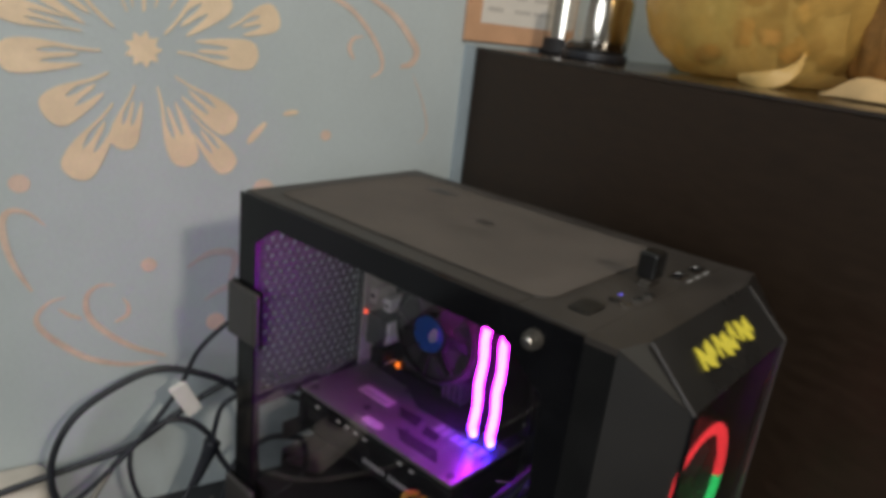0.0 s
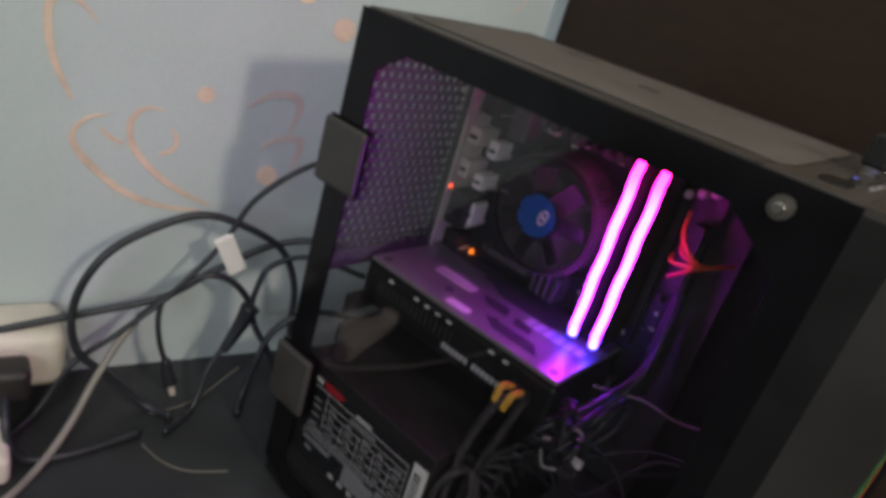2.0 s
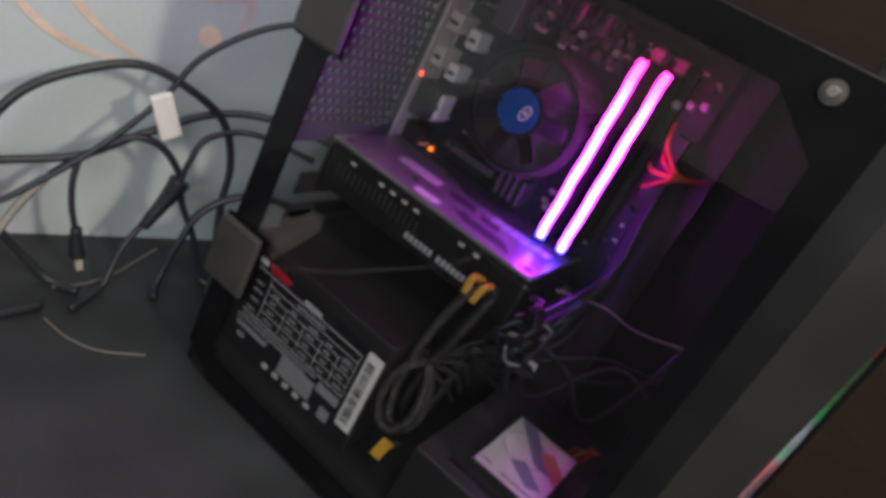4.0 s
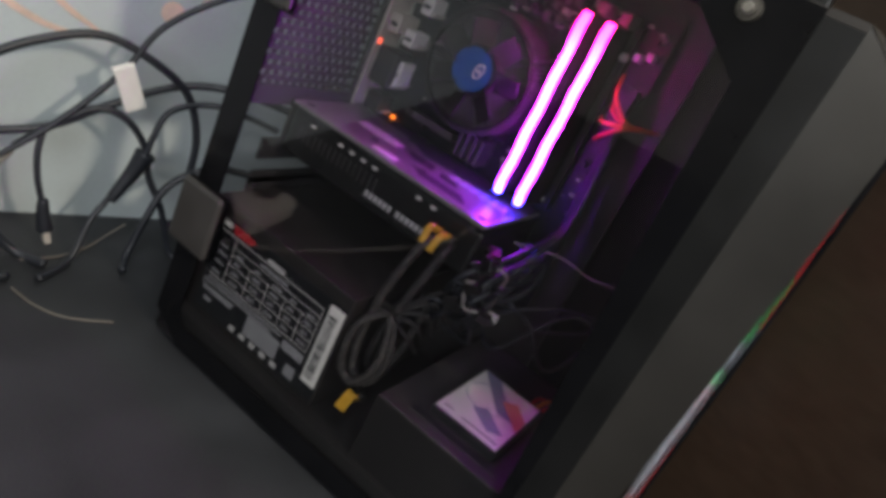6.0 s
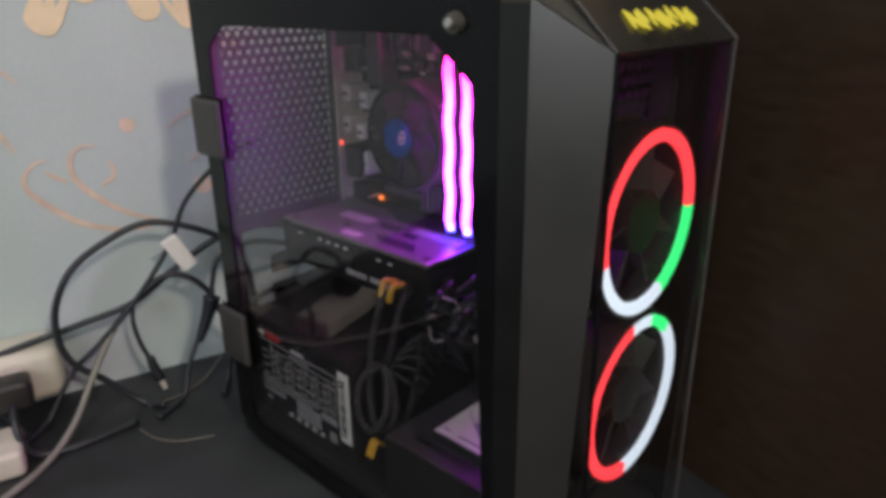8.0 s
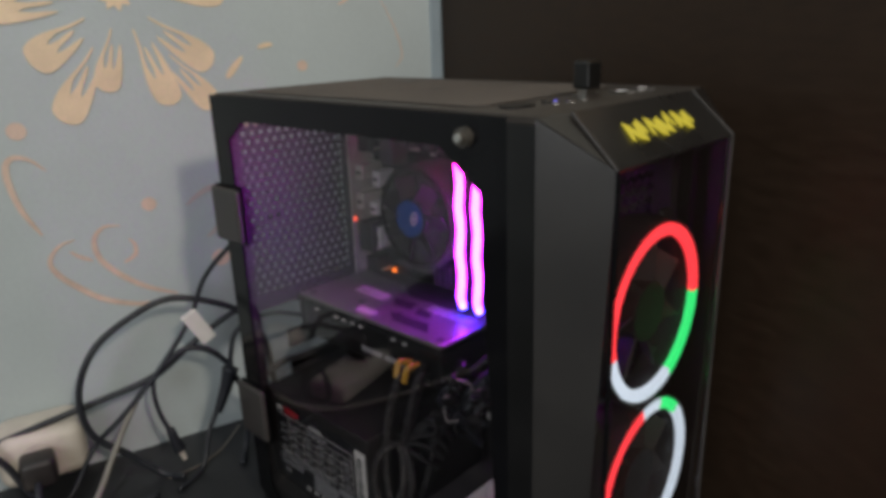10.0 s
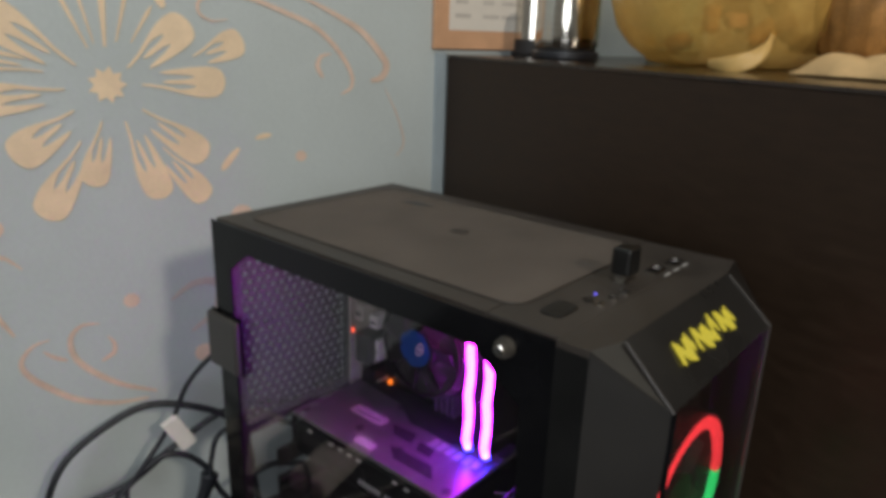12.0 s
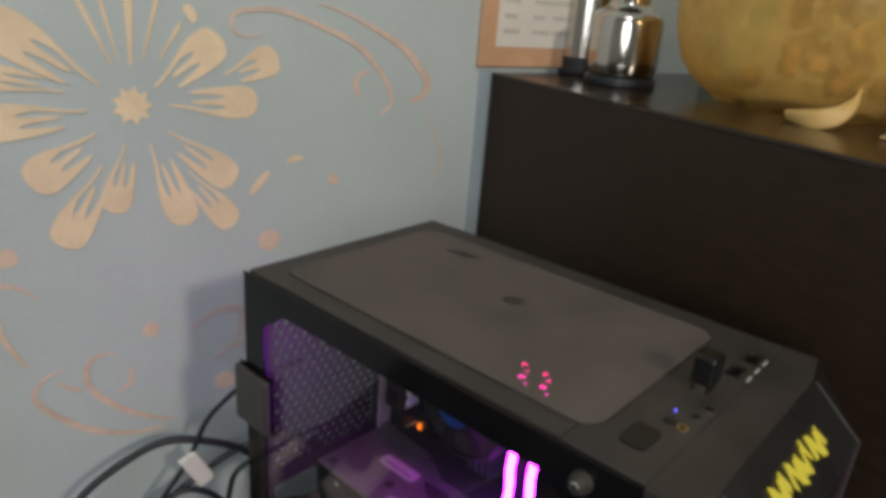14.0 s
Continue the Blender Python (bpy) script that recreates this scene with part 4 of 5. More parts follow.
for k in range(5):
    part("cord", tube(bmesh.new(), [(0.170, 0.040, 0.142), (0.180, 0.042 + 0.004 * k, 0.140 + 0.004 * k), (0.192, 0.048 + 0.006 * k, 0.132 + 0.009 * k), (0.196, 0.062 + 0.006 * k, 0.118 + 0.006 * k)], 0.0019, 6), M_SLEEVE, gp, smooth=True)
part("cord", tube(bmesh.new(), [(0.172, 0.038, 0.146), (0.163, 0.024, 0.136), (0.1615, 0.018, 0.116), (0.168, 0.017, 0.097), (0.180, 0.020, 0.094), (0.187, 0.026, 0.110), (0.182, 0.034, 0.132), (0.174, 0.038, 0.146)], 0.0034), M_SLEEVE, gp, smooth=True)
part("cable_tie", ring(bmesh.new(), (0.168, 0.040, 0.143), (0, 0.2, 1), 0.008, 0.0095, 0.005, seg=20), M_PLASTIC, gp)
dp = cable("drive_power_cable", "black drive cable with yellow wire tips", [(0.158, 0.06, 0.085), (0.180, 0.04, 0.072), (0.186, 0.030, 0.080), (0.183, 0.024, 0.0790)], 0.003, M_SLEEVE)
for k in range(3):
    part("yellow_wires", tube(bmesh.new(), [(0.180 + 0.003 * k, 0.024, 0.080), (0.181 + 0.003 * k, 0.016, 0.087), (0.179 + 0.003 * k, 0.011, 0.074)], 0.0014), M_YELLOW, dp)
main = thing("mainboard_cable", (0.20, 0.13, 0.12), "thick bundle of black sleeved wires", "cable")
rnd = random.Random(3)
for k in range(9):
    j = lambda s=0.008: rnd.uniform(-s, s)
    part("wire", tube(bmesh.new(), [(0.155, 0.10 + j(0.03), 0.12 + j(0.02)), (0.180 + j(), 0.09 + j(0.02), 0.135 + j(0.015)), (0.205 + j(), 0.085 + j(0.02), 0.175 + j(0.02)), (0.222 + j(), 0.11 + j(0.02), 0.195 + j(0.02)), (0.228 + j(0.004), 0.15, 0.23 + j(0.02)), (0.220, 0.165, 0.305 + 0.005 * k)], 0.0026, 6), M_CABLE, main, smooth=True)
for k in range(4):
    part("wire_comb", B(0.196 + 0.008 * k, 0.199 + 0.008 * k, 0.075 + 0.008 * k, 0.082 + 0.008 * k, 0.188 + 0.004 * k, 0.193 + 0.004 * k), (M_CHROME, M_PLASTIC)[k % 2], main)
low = thing("fan_leads", (0.21, 0.07, 0.11), "loose thin black leads with small plugs", "cable")
for k in range(4):
    j = lambda s=0.01: rnd.uniform(-s, s)
    part("wire", tube(bmesh.new(), [(0.200 + j(), 0.14 + j(), 0.111), (0.205 + j(0.02), 0.13 + j(0.03), 0.14 + j(0.02)), (0.235 + j(0.02), 0.12 + j(0.03), 0.16 + j(0.03)), (0.27 + j(0.02), 0.14 + j(0.02), 0.17 + j(0.03)), (0.305, 0.16 + j(0.02), 0.19 + j(0.04))], 0.0014, 6), M_CABLE, low, smooth=True)
part("thin_lead", tube(bmesh.new(), [(0.205, 0.12, 0.215), (0.24, 0.13, 0.222), (0.27, 0.14, 0.218), (0.31, 0.16, 0.224)], 0.0009, 6), M_GREYCABLE, low)
part("small_plug", B(0.218, 0.228, 0.10, 0.104, 0.158, 0.164), M_WHITE, low)
plugs = thing("lead_plugs", (0.215, 0.08, 0.19), "cluster of small shiny black plugs on loose leads", "cable plugs", "")
rnd = random.Random(31)
for k in range(9):
    p = Vector((0.206 + 0.006 * (k % 4) + rnd.uniform(-0.002, 0.002), 0.062 + 0.011 * (k // 3) + rnd.uniform(-0.003, 0.003), 0.172 + 0.019 * (k % 3) + rnd.uniform(-0.004, 0.004)))
    m = Matrix.Translation(p) @ Euler((rnd.uniform(-0.5, 0.5), rnd.uniform(-0.6, 0.6), rnd.uniform(0, 3))).to_matrix().to_4x4()
    body = part("plug_shell", B(-0.006, 0.006, -0.0035, 0.0035, -0.0045, 0.0045, bevel=0.0009, seg=2, m=m), M_SHROUD, plugs)
    part("plug_latch", B(-0.004, 0.003, -0.0015, 0.0015, 0.0045, 0.0058, bevel=0.0004, seg=1, m=m), (M_PLASTIC, M_GREYCABLE, M_SHROUD)[k % 3], body)
    tail = [m @ Vector((-0.006, 0, 0)), m @ Vector((-0.016, 0.002, 0.001)), p + Vector((rnd.uniform(-0.018, 0.0), rnd.uniform(0.015, 0.03), rnd.uniform(-0.035, -0.015))), Vector((0.196 + rnd.uniform(-0.01, 0.01), 0.11 + rnd.uniform(-0.02, 0.02), 0.130 + rnd.uniform(-0.015, 0.02)))]
    part("lead", tube(bmesh.new(), tail, 0.0015, 6), M_CABLE, plugs, smooth=True)
part("clear_tie", tube(bmesh.new(), [(0.213, 0.060, 0.205), (0.222, 0.058, 0.214), (0.230, 0.064, 0.211), (0.228, 0.072, 0.200)], 0.0011, 6), M_GREYCABLE, plugs, "pale cable tie")
part("clear_tie", tube(bmesh.new(), [(0.210, 0.056, 0.186), (0.217, 0.052, 0.178), (0.226, 0.056, 0.180)], 0.0010, 6), M_GREYCABLE, plugs)
org = thing("front_panel_wires", (0.222, 0.15, 0.32), "orange and red wires to the board edge", "cable")
for k, mm in enumerate((M_ORANGE, M_REDWIRE, M_ORANGE, M_REDWIRE)):
    part("wire", tube(bmesh.new(), [(0.206 + 0.004 * (k % 2), 0.160, 0.358 - 0.017 * k), (0.213 + 0.003 * (k % 2), 0.146, 0.343 - 0.010 * k), (0.230, 0.145, 0.330 - 0.0015 * k), (0.242, 0.165, 0.330), (0.246, 0.181, 0.330)], 0.0016, 6), mm, org, smooth=True)
red = thing("drive_lead", (0.30, 0.12, 0.11), "red and yellow twisted drive lead", "cable")
for k, mm in enumerate((M_REDWIRE, M_YELLOW, M_REDWIRE)):
    part("wire", tube(bmesh.new(), [(0.281 + 0.004 * k, 0.111, 0.1125), (0.284 + 0.005 * k, 0.121, 0.119), (0.292, 0.134, 0.113 + 0.003 * k), (0.298, 0.15, 0.1105)], 0.0014, 6), mm, red)

# ---- cables behind the case ----
def wall_cable(name, label, pts, r, material=None, group="cables behind the computer"):
    return cable(name, label, [room(n, u, z if z > 0.1 else FZ + z * (1 - FZ / 0.1)) for n, u, z in pts], r, material or M_CABLE, group=group)


wall_cable("thin_cable", "thin black cable hanging from the case", [(0.10, 0.115, 0.300), (0.075, 0.075, 0.275), (0.062, 0.036, 0.235), (0.060, 0.014, 0.190), (0.060, -0.024, 0.140), (0.058, -0.068, 0.095), (0.055, -0.10, 0.060), (0.07, -0.13, 0.012), (0.11, -0.17, 0.004)], 0.0026)
wall_cable("power_lead", "thick black power lead in a wide loop", [(0.095, 0.105, 0.005), (0.075, 0.098, 0.050), (0.064, 0.094, 0.100), (0.062, 0.091, 0.140), (0.062, 0.074, 0.178), (0.060, 0.047, 0.199), (0.056, 0.000, 0.215), (0.056, -0.040, 0.205), (0.060, -0.082, 0.179), (0.062, -0.103, 0.135), (0.063, -0.099, 0.085), (0.064, -0.070, 0.045), (0.07, -0.04, 0.006), (0.09, -0.02, 0.005)], 0.0036)
wall_cable("screen_cable", "thick black screen cable lying against the wall", [(0.125, 0.140, 0.205), (0.075, 0.105, 0.198), (0.058, 0.062, 0.186), (0.054, 0.013, 0.158), (0.052, -0.030, 0.130), (0.050, -0.085, 0.117), (0.05, -0.15, 0.105), (0.05, -0.22, 0.085), (0.05, -0.32, 0.03), (0.05, -0.5, 0.006)], 0.0034)
wall_cable("usb_cable", "black cable curling down behind the case", [(0.056, -0.05, 0.112), (0.058, -0.028, 0.134), (0.060, 0.0, 0.155), (0.062, 0.024, 0.152), (0.064, 0.045, 0.130), (0.066, 0.056, 0.100), (0.070, 0.074, 0.062), (0.075, 0.09, 0.012), (0.085, 0.10, 0.005)], 0.0032)
adapter = wall_cable("adapter_cable", "black cable with a bulky inline adapter", [(0.120, 0.130, 0.185), (0.072, 0.096, 0.180), (0.064, 0.061, 0.166), (0.066, 0.050, 0.140), (0.068, 0.046, 0.120), (0.068, 0.030, 0.082), (0.072, 0.014, 0.046), (0.085, 0.0, 0.006), (0.11, -0.03, 0.004)], 0.0028)
part("adapter_body", tube(bmesh.new(), [room(0.068, 0.047, 0.124), room(0.068, 0.040, 0.104), room(0.069, 0.027, 0.076)], 0.0095, 12, 8, 0.0045), M_CABLE, adapter, "dark adapter body", smooth=True)
wall_cable("short_cable", "black cable bending to the floor", [(0.13, 0.15, 0.135), (0.085, 0.11, 0.125), (0.072, 0.075, 0.098), (0.075, 0.06, 0.055), (0.08, 0.05, 0.012), (0.10, 0.04, 0.004)], 0.0034)
wall_cable("screen_cable", "thick black screen cable lying against the wall", [(0.14, 0.15, 0.085), (0.10, 0.125, 0.075), (0.085, 0.11, 0.05), (0.085, 0.10, 0.02), (0.10, 0.09, 0.005)], 0.0034)
plug = wall_cable("plug_lead", "black lead with a hanging bare metal plug", [(0.056, -0.032, 0.128), (0.060, -0.034, 0.110), (0.064, -0.031, 0.085), (0.0665, -0.0245, 0.060)], 0.0026)
part("plug_grip", tube(bmesh.new(), [room(0.0665, -0.0245, 0.070), room(0.0665, -0.022, 0.056), room(0.0665, -0.018, 0.042)], 0.0042, 10, 8, 0.0068), M_CABLE, plug, smooth=True)
part("plug_tip", B(-0.0045, 0.0045, -0.0025, 0.0025, -0.011, 0.002, m=Matrix.Translation(room(0.0665, -0.0175, 0.041)) @ Matrix.Rotation(radians(-16), 4, "Z") @ Matrix.Rotation(radians(14), 4, "X")), M_PORT, plug, "bare metal plug tip")
tag = thing("cable_tag", room(0.058, 0.02, 0.18), "folded white paper tag on a cable", "tag")
_tm = Matrix.Translation(room(0.0635, 0.022, 0.178)) @ Matrix.Rotation(radians(-16), 4, "Z") @ Matrix.Rotation(radians(28), 4, "X")
part("tag_paper", box(B(-0.0006, 0.0006, -0.0085, 0.0085, -0.019, 0.019, bevel=0.0004, seg=1, m=_tm), -0.0050, -0.0040, -0.0085, 0.0085, -0.019, 0.017, bevel=0.0004, seg=1, m=_tm), M_WHITE, tag)
part("tag_fold", cyl(bmesh.new(), _tm @ Vector((-0.0022, -0.0085, 0.019)), _tm @ Vector((-0.0022, 0.0085, 0.019)), 0.0026, seg=12), M_WHITE, tag)
# the thin cable's lower run; its pale colour stands in for light falling there
wall_cable("lit_cable_run", "lower run of the thin cable, coloured pale for the light on it", [(0.056, -0.052, 0.108), (0.060, -0.066, 0.086), (0.074, -0.085, 0.052), (0.098, -0.106, 0.020), (0.13, -0.132, 0.0042), (0.165, -0.165, 0.0035), (0.21, -0.23, 0.0035), (0.30, -0.42, 0.0035), (0.33, -0.62, 0.0035)], 0.0034, M_GREYCABLE)
wall_cable("thin_wire", "thin dull wire curving over the floor", [(0.118, -0.050, 0.0012), (0.126, -0.047, 0.0012), (0.144, -0.038, 0.0012), (0.160, -0.020, 0.0012), (0.169, 0.012, 0.0012)], 0.0008, M_FLOORWIRE)
wall_cable("thin_wire", "thin dull wire curving over the floor", [(0.079, -0.036, 0.0012), (0.074, -0.006, 0.0012), (0.060, 0.02, 0.0012), (0.055, 0.036, 0.012), (0.06, 0.050, 0.035)], 0.0009, M_FLOORWIRE)

# socket block by the wall
def socket_block(n0, n1, u0, u1, z0, z1, round_off, label):
    s = thing("socket_block", room((n0 + n1) / 2, (u0 + u1) / 2, z0), label, "power socket", "socket blocks by the wall")
    part("body", B(n0, n1, u0, u1, z0, z1, bevel=round_off, seg=4, m=ROOM), M_SOCKET, s, smooth=True)
    return s


box_s = socket_block(0.0008, 0.062, -0.186, -0.105, 0.046, 0.104, 0.014, "rounded white plastic socket box on the wall")
part("socket_face", cyl(bmesh.new(), room(0.061, -0.150, 0.075), room(0.0635, -0.150, 0.075), 0.0205, 0.0195, 32), M_SOCKET, box_s)
strip_s = socket_block(0.085, 0.140, -0.270, -0.150, FZ, 0.045, 0.006, "white plastic socket block on the floor")
for k in range(2):
    part("socket_face", cyl(bmesh.new(), room(0.1125, -0.234 + 0.05 * k, 0.0448), room(0.1125, -0.234 + 0.05 * k, 0.047), 0.017, 0.016, 28), M_SOCKET, strip_s)
pl = thing("black_plug", room(0.064, -0.150, 0.075), "black mains plug in the wall socket box", "plug")
part("plug_body", B(0.0640, 0.094, -0.166, -0.134, 0.060, 0.090, bevel=0.006, seg=3, m=ROOM), M_PLASTIC, pl, smooth=True)
part("plug_cord", tube(bmesh.new(), [room(0.090, -0.152, 0.068), room(0.108, -0.153, 0.060), room(0.118, -0.150, 0.040), room(0.120, -0.138, FZ + 0.006), room(0.118, -0.10, FZ + 0.0034), room(0.105, -0.05, FZ + 0.0034)], 0.0035), M_CABLE, pl, smooth=True)
pl = thing("black_plug", room(0.1125, -0.234, 0.047), "black mains plug in a socket block on the floor", "plug")
part("plug_body", B(0.098, 0.127, -0.250, -0.218, 0.0472, 0.080, bevel=0.006, seg=3, m=ROOM), M_PLASTIC, pl, smooth=True)
part("plug_cord", tube(bmesh.new(), [room(0.112, -0.234, 0.078), room(0.10, -0.228, 0.102), room(0.08, -0.205, 0.115), room(0.070, -0.18, 0.09), room(0.068, -0.165, 0.05), room(0.075, -0.15, FZ + 0.0034)], 0.0035), M_CABLE, pl, smooth=True)

# ---- wall decals ----
def wall_m(u, z, turn=0.0, off=0.0003):
    """The plane of the flower wall: x along the wall, y up, z off the wall."""
    m = Matrix(((0, 0, 1, 0), (1, 0, 0, 0), (0, 1, 0, 0), (0, 0, 0, 1)))
    return ROOM @ Matrix.Translation((off, u, z)) @ m @ Matrix.Rotation(radians(turn), 4, "Z")


def petal_outline(length, width, flip):
    """A teardrop with a thin stalk on one side and two fingers cut into the other."""
    pts = [(0.0, 0.05), (0.22, 0.15), (0.45, 0.33), (0.65, 0.46), (0.83, 0.48), (0.94, 0.37), (1.0, 0.02), (0.96, -0.33), (0.85, -0.46), (0.67, -0.47), (0.46, -0.43), (0.31, -0.38), (0.21, -0.31), (0.36, -0.26), (0.49, -0.24),
           (0.63, -0.17), (0.50, -0.10), (0.33, -0.09), (0.23, -0.03), (0.34, 0.03), (0.50, 0.05), (0.64, 0.14), (0.45, 0.20), (0.23, 0.07), (0.02, 0.0)]
    s = -1 if flip else 1
    line = smooth_line([(x * length, y * width * s, 0) for x, y in pts + pts[:1]], 2)[:-1]
    return [(p.x, p.y) for p in line]


FC = (-0.001, 0.522)
flower = thing("flower_decal", room(0, *FC), "large cream flower sticker on the painted wall", "wall sticker")
star = []
for k in range(18):
    r = 0.0172 if k % 2 == 0 else 0.0115
    star.append((r * math.cos(k * math.tau / 18), r * math.sin(k * math.tau / 18)))
part("flower_heart", poly_plate(bmesh.new(), star, 0.0006, wall_m(*FC)), M_DECAL, flower)
PETALS = ((1, 0.030, 0.109, 0.034, True), (18, 0.083, 0.136, 0.032, False), (37, 0.024, 0.097, 0.038, False), (-41, 0.036, 0.113, 0.034, False), (-55, 0.074, 0.144, 0.030, False), (-70, 0.036, 0.119, 0.033, True),
          (-103, 0.034, 0.097, 0.029, True), (-118, 0.058, 0.138, 0.036, True), (-142, 0.038, 0.106, 0.038, True), (-173, 0.036, 0.118, 0.034, True), (146, 0.030, 0.122, 0.040, True), (166, 0.052, 0.122, 0.024, False))
for k, (ang, r0, r1, w, flip) in enumerate(PETALS):
    a = radians(ang)
    part("petal", poly_plate(bmesh.new(), petal_outline(r1 - r0, w * 0.92, flip), 0.0006, wall_m(FC[0] + r0 * math.cos(a), FC[1] + r0 * math.sin(a), ang, 0.0003 + 0.00006 * k)), M_DECAL, flower)
for ang, r0, r1, w in ((112, 0.035, 0.100, 0.0022), (102, 0.038, 0.105, 0.0018), (88, 0.034, 0.112, 0.0040), (74, 0.040, 0.105, 0.0022), (58, 0.045, 0.085, 0.0018)):
    a = radians(ang)
    part("petal_ray", poly_plate(bmesh.new(), [(0, -w * 0.3), ((r1 - r0) * 0.8, -w), (r1 - r0, 0), ((r1 - r0) * 0.8, w), (0, w * 0.3)], 0.0006, wall_m(FC[0] + r0 * math.cos(a), FC[1] + r0 * math.sin(a), ang)), M_DECAL, flower)


def ribbon(name, label, pts, w0, w1, material):
    """A flat stroke on the wall, thin at its ends."""
    line = smooth_line([(u, z, 0) for u, z in pts], 10)
    left, right = [], []
    for i, p in enumerate(line):
        d = (line[min(i + 1, len(line) - 1)] - line[max(i - 1, 0)]).normalized()
        s = i / (len(line) - 1)
        w = (w0 + (w1 - w0) * s) * (0.15 + 0.85 * math.sin(math.pi * min(max(s, 0.02), 0.98)) ** 0.6) / 2
        left.append(p + Vector((-d.y, d.x, 0)) * w), right.append(p - Vector((-d.y, d.x, 0)) * w)
    bm = bmesh.new()
    m = wall_m(0, 0)
    lo, hi, l0, h0 = ([bm.verts.new(m @ (p + Vector((0, 0, z)))) for p in side] for side, z in ((left, 0.0006), (right, 0.0006), (left, 0.0), (right, 0.0)))
    for i in range(len(line) - 1):
        bm.faces.new((lo[i], lo[i + 1], hi[i + 1], hi[i]))
        bm.faces.new((lo[i], lo[i + 1], l0[i + 1], l0[i]))
        bm.faces.new((hi[i], hi[i + 1], h0[i + 1], h0[i]))
    t = part(name, bm, material)
    return tagged(t, label, "wall sticker", "stickers on the flower wall")


SW = "peach curled stroke sticker on the wall"
ribbon("swirl_decal", SW, [(0.114, 0.584), (0.098, 0.582), (0.086, 0.590), (0.092, 0.603), (0.130, 0.606), (0.175, 0.592), (0.206, 0.579), (0.231, 0.557), (0.247, 0.533), (0.248, 0.517), (0.236, 0.509)], 0.003, 0.007, M_DECAL2)
ribbon("swirl_decal", SW, [(0.165, 0.615), (0.198, 0.606), (0.229, 0.593), (0.261, 0.576), (0.283, 0.554), (0.292, 0.540), (0.286, 0.527), (0.272, 0.523)], 0.003, 0.012, M_DECAL2)
ribbon("swirl_decal", SW, [(0.224, 0.552), (0.212, 0.549), (0.208, 0.538), (0.214, 0.527)], 0.003, 0.007, M_DECAL2)
ribbon("swirl_decal", SW, [(0.290, 0.515), (0.308, 0.480), (0.316, 0.450), (0.306, 0.435)], 0.0015, 0.002, M_DECAL2)
ribbon("swirl_decal", SW, [(-0.091, 0.355), (-0.103, 0.367), (-0.116, 0.371), (-0.124, 0.364), (-0.125, 0.346), (-0.119, 0.318), (-0.106, 0.290)], 0.004, 0.008, M_DECAL2)
ribbon("swirl_decal", SW, [(-0.078, 0.280), (-0.093, 0.276), (-0.104, 0.262), (-0.100, 0.247), (-0.084, 0.229), (-0.061, 0.210), (-0.028, 0.197), (0.005, 0.194)], 0.004, 0.008, M_DECAL2)
ribbon("swirl_decal", SW, [(-0.033, 0.288), (-0.049, 0.289), (-0.060, 0.277), (-0.058, 0.256), (-0.042, 0.235), (-0.017, 0.215), (0.014, 0.200)], 0.004, 0.008, M_DECAL2)
ribbon("swirl_decal", SW, [(-0.027, 0.273), (-0.022, 0.265), (-0.023, 0.254), (-0.035, 0.247)], 0.003, 0.006, M_DECAL2)
ribbon("swirl_decal", SW, [(-0.085, 0.269), (-0.076, 0.261), (-0.065, 0.255)], 0.003, 0.005, M_DECAL2)
ribbon("leaf_decal", "small cream leaf-shaped sticker on the wall", [(0.099, 0.434), (0.107, 0.444), (0.118, 0.456)], 0.008, 0.007, M_DECAL)
ribbon("leaf_decal", "small cream leaf-shaped sticker on the wall", [(0.136, 0.465), (0.144, 0.467), (0.153, 0.468)], 0.005, 0.006, M_DECAL)
for u, z, r in ((0.186, 0.443, 0.0060), (-0.001, 0.307, 0.0075), (-0.109, 0.396, 0.0085), (0.117, 0.384, 0.011), (0.067, 0.233, 0.010)):
    d = part("dot_decal", poly_plate(bmesh.new(), [(r * math.cos(k * math.tau / 20) * 1.05, r * math.sin(k * math.tau / 20)) for k in range(20)], 0.0006, wall_m(u, z)), M_DECAL2)
    tagged(d, "small round peach sticker on the wall", "wall sticker", "stickers on the flower wall")
ribbon("leaf_decal", "small cream leaf-shaped sticker on the wall", [(0.046, 0.606), (0.051, 0.600), (0.054, 0.592)], 0.010, 0.008, M_DECAL)
for u, z, a, l in ((0.062, 0.300, 40, 0.05), (0.075, 0.260, -20, 0.04)):
    ribbon("swirl_decal", SW, [(u - l / 2, z), (u, z + l * 0.3), (u + l / 2, z + 0.01), (u + l * 0.4, z - 0.02)], 0.006, 0.01, M_DECAL3)

# ---- cabinet and the things on it ----
CZ = 0.553
cab = thing("cabinet", room(0.6, 0.6, FZ), "low dark brown wooden cabinet beside the computer", "cabinet")
part("side_board", B(0.004, 1.60, 0.373, 0.391, FZ, CZ - 0.004, bevel=0.0004, seg=1, m=ROOM), M_WOOD, cab)
part("top_board", B(0.004, 1.60, 0.3725, 0.850, CZ - 0.0039, CZ, bevel=0.0006, m=ROOM), M_WOODTOP, cab)
part("end_board", B(0.004, 0.028, 0.391, 0.850, FZ, CZ - 0.004, m=ROOM), M_WOOD, cab)
part("end_board", B(1.582, 1.60, 0.391, 0.850, FZ, CZ - 0.004, m=ROOM), M_WOOD, cab)
part("back_board", B(0.028, 1.582, 0.838, 0.850, FZ, CZ - 0.004, m=ROOM), M_WOOD, cab)

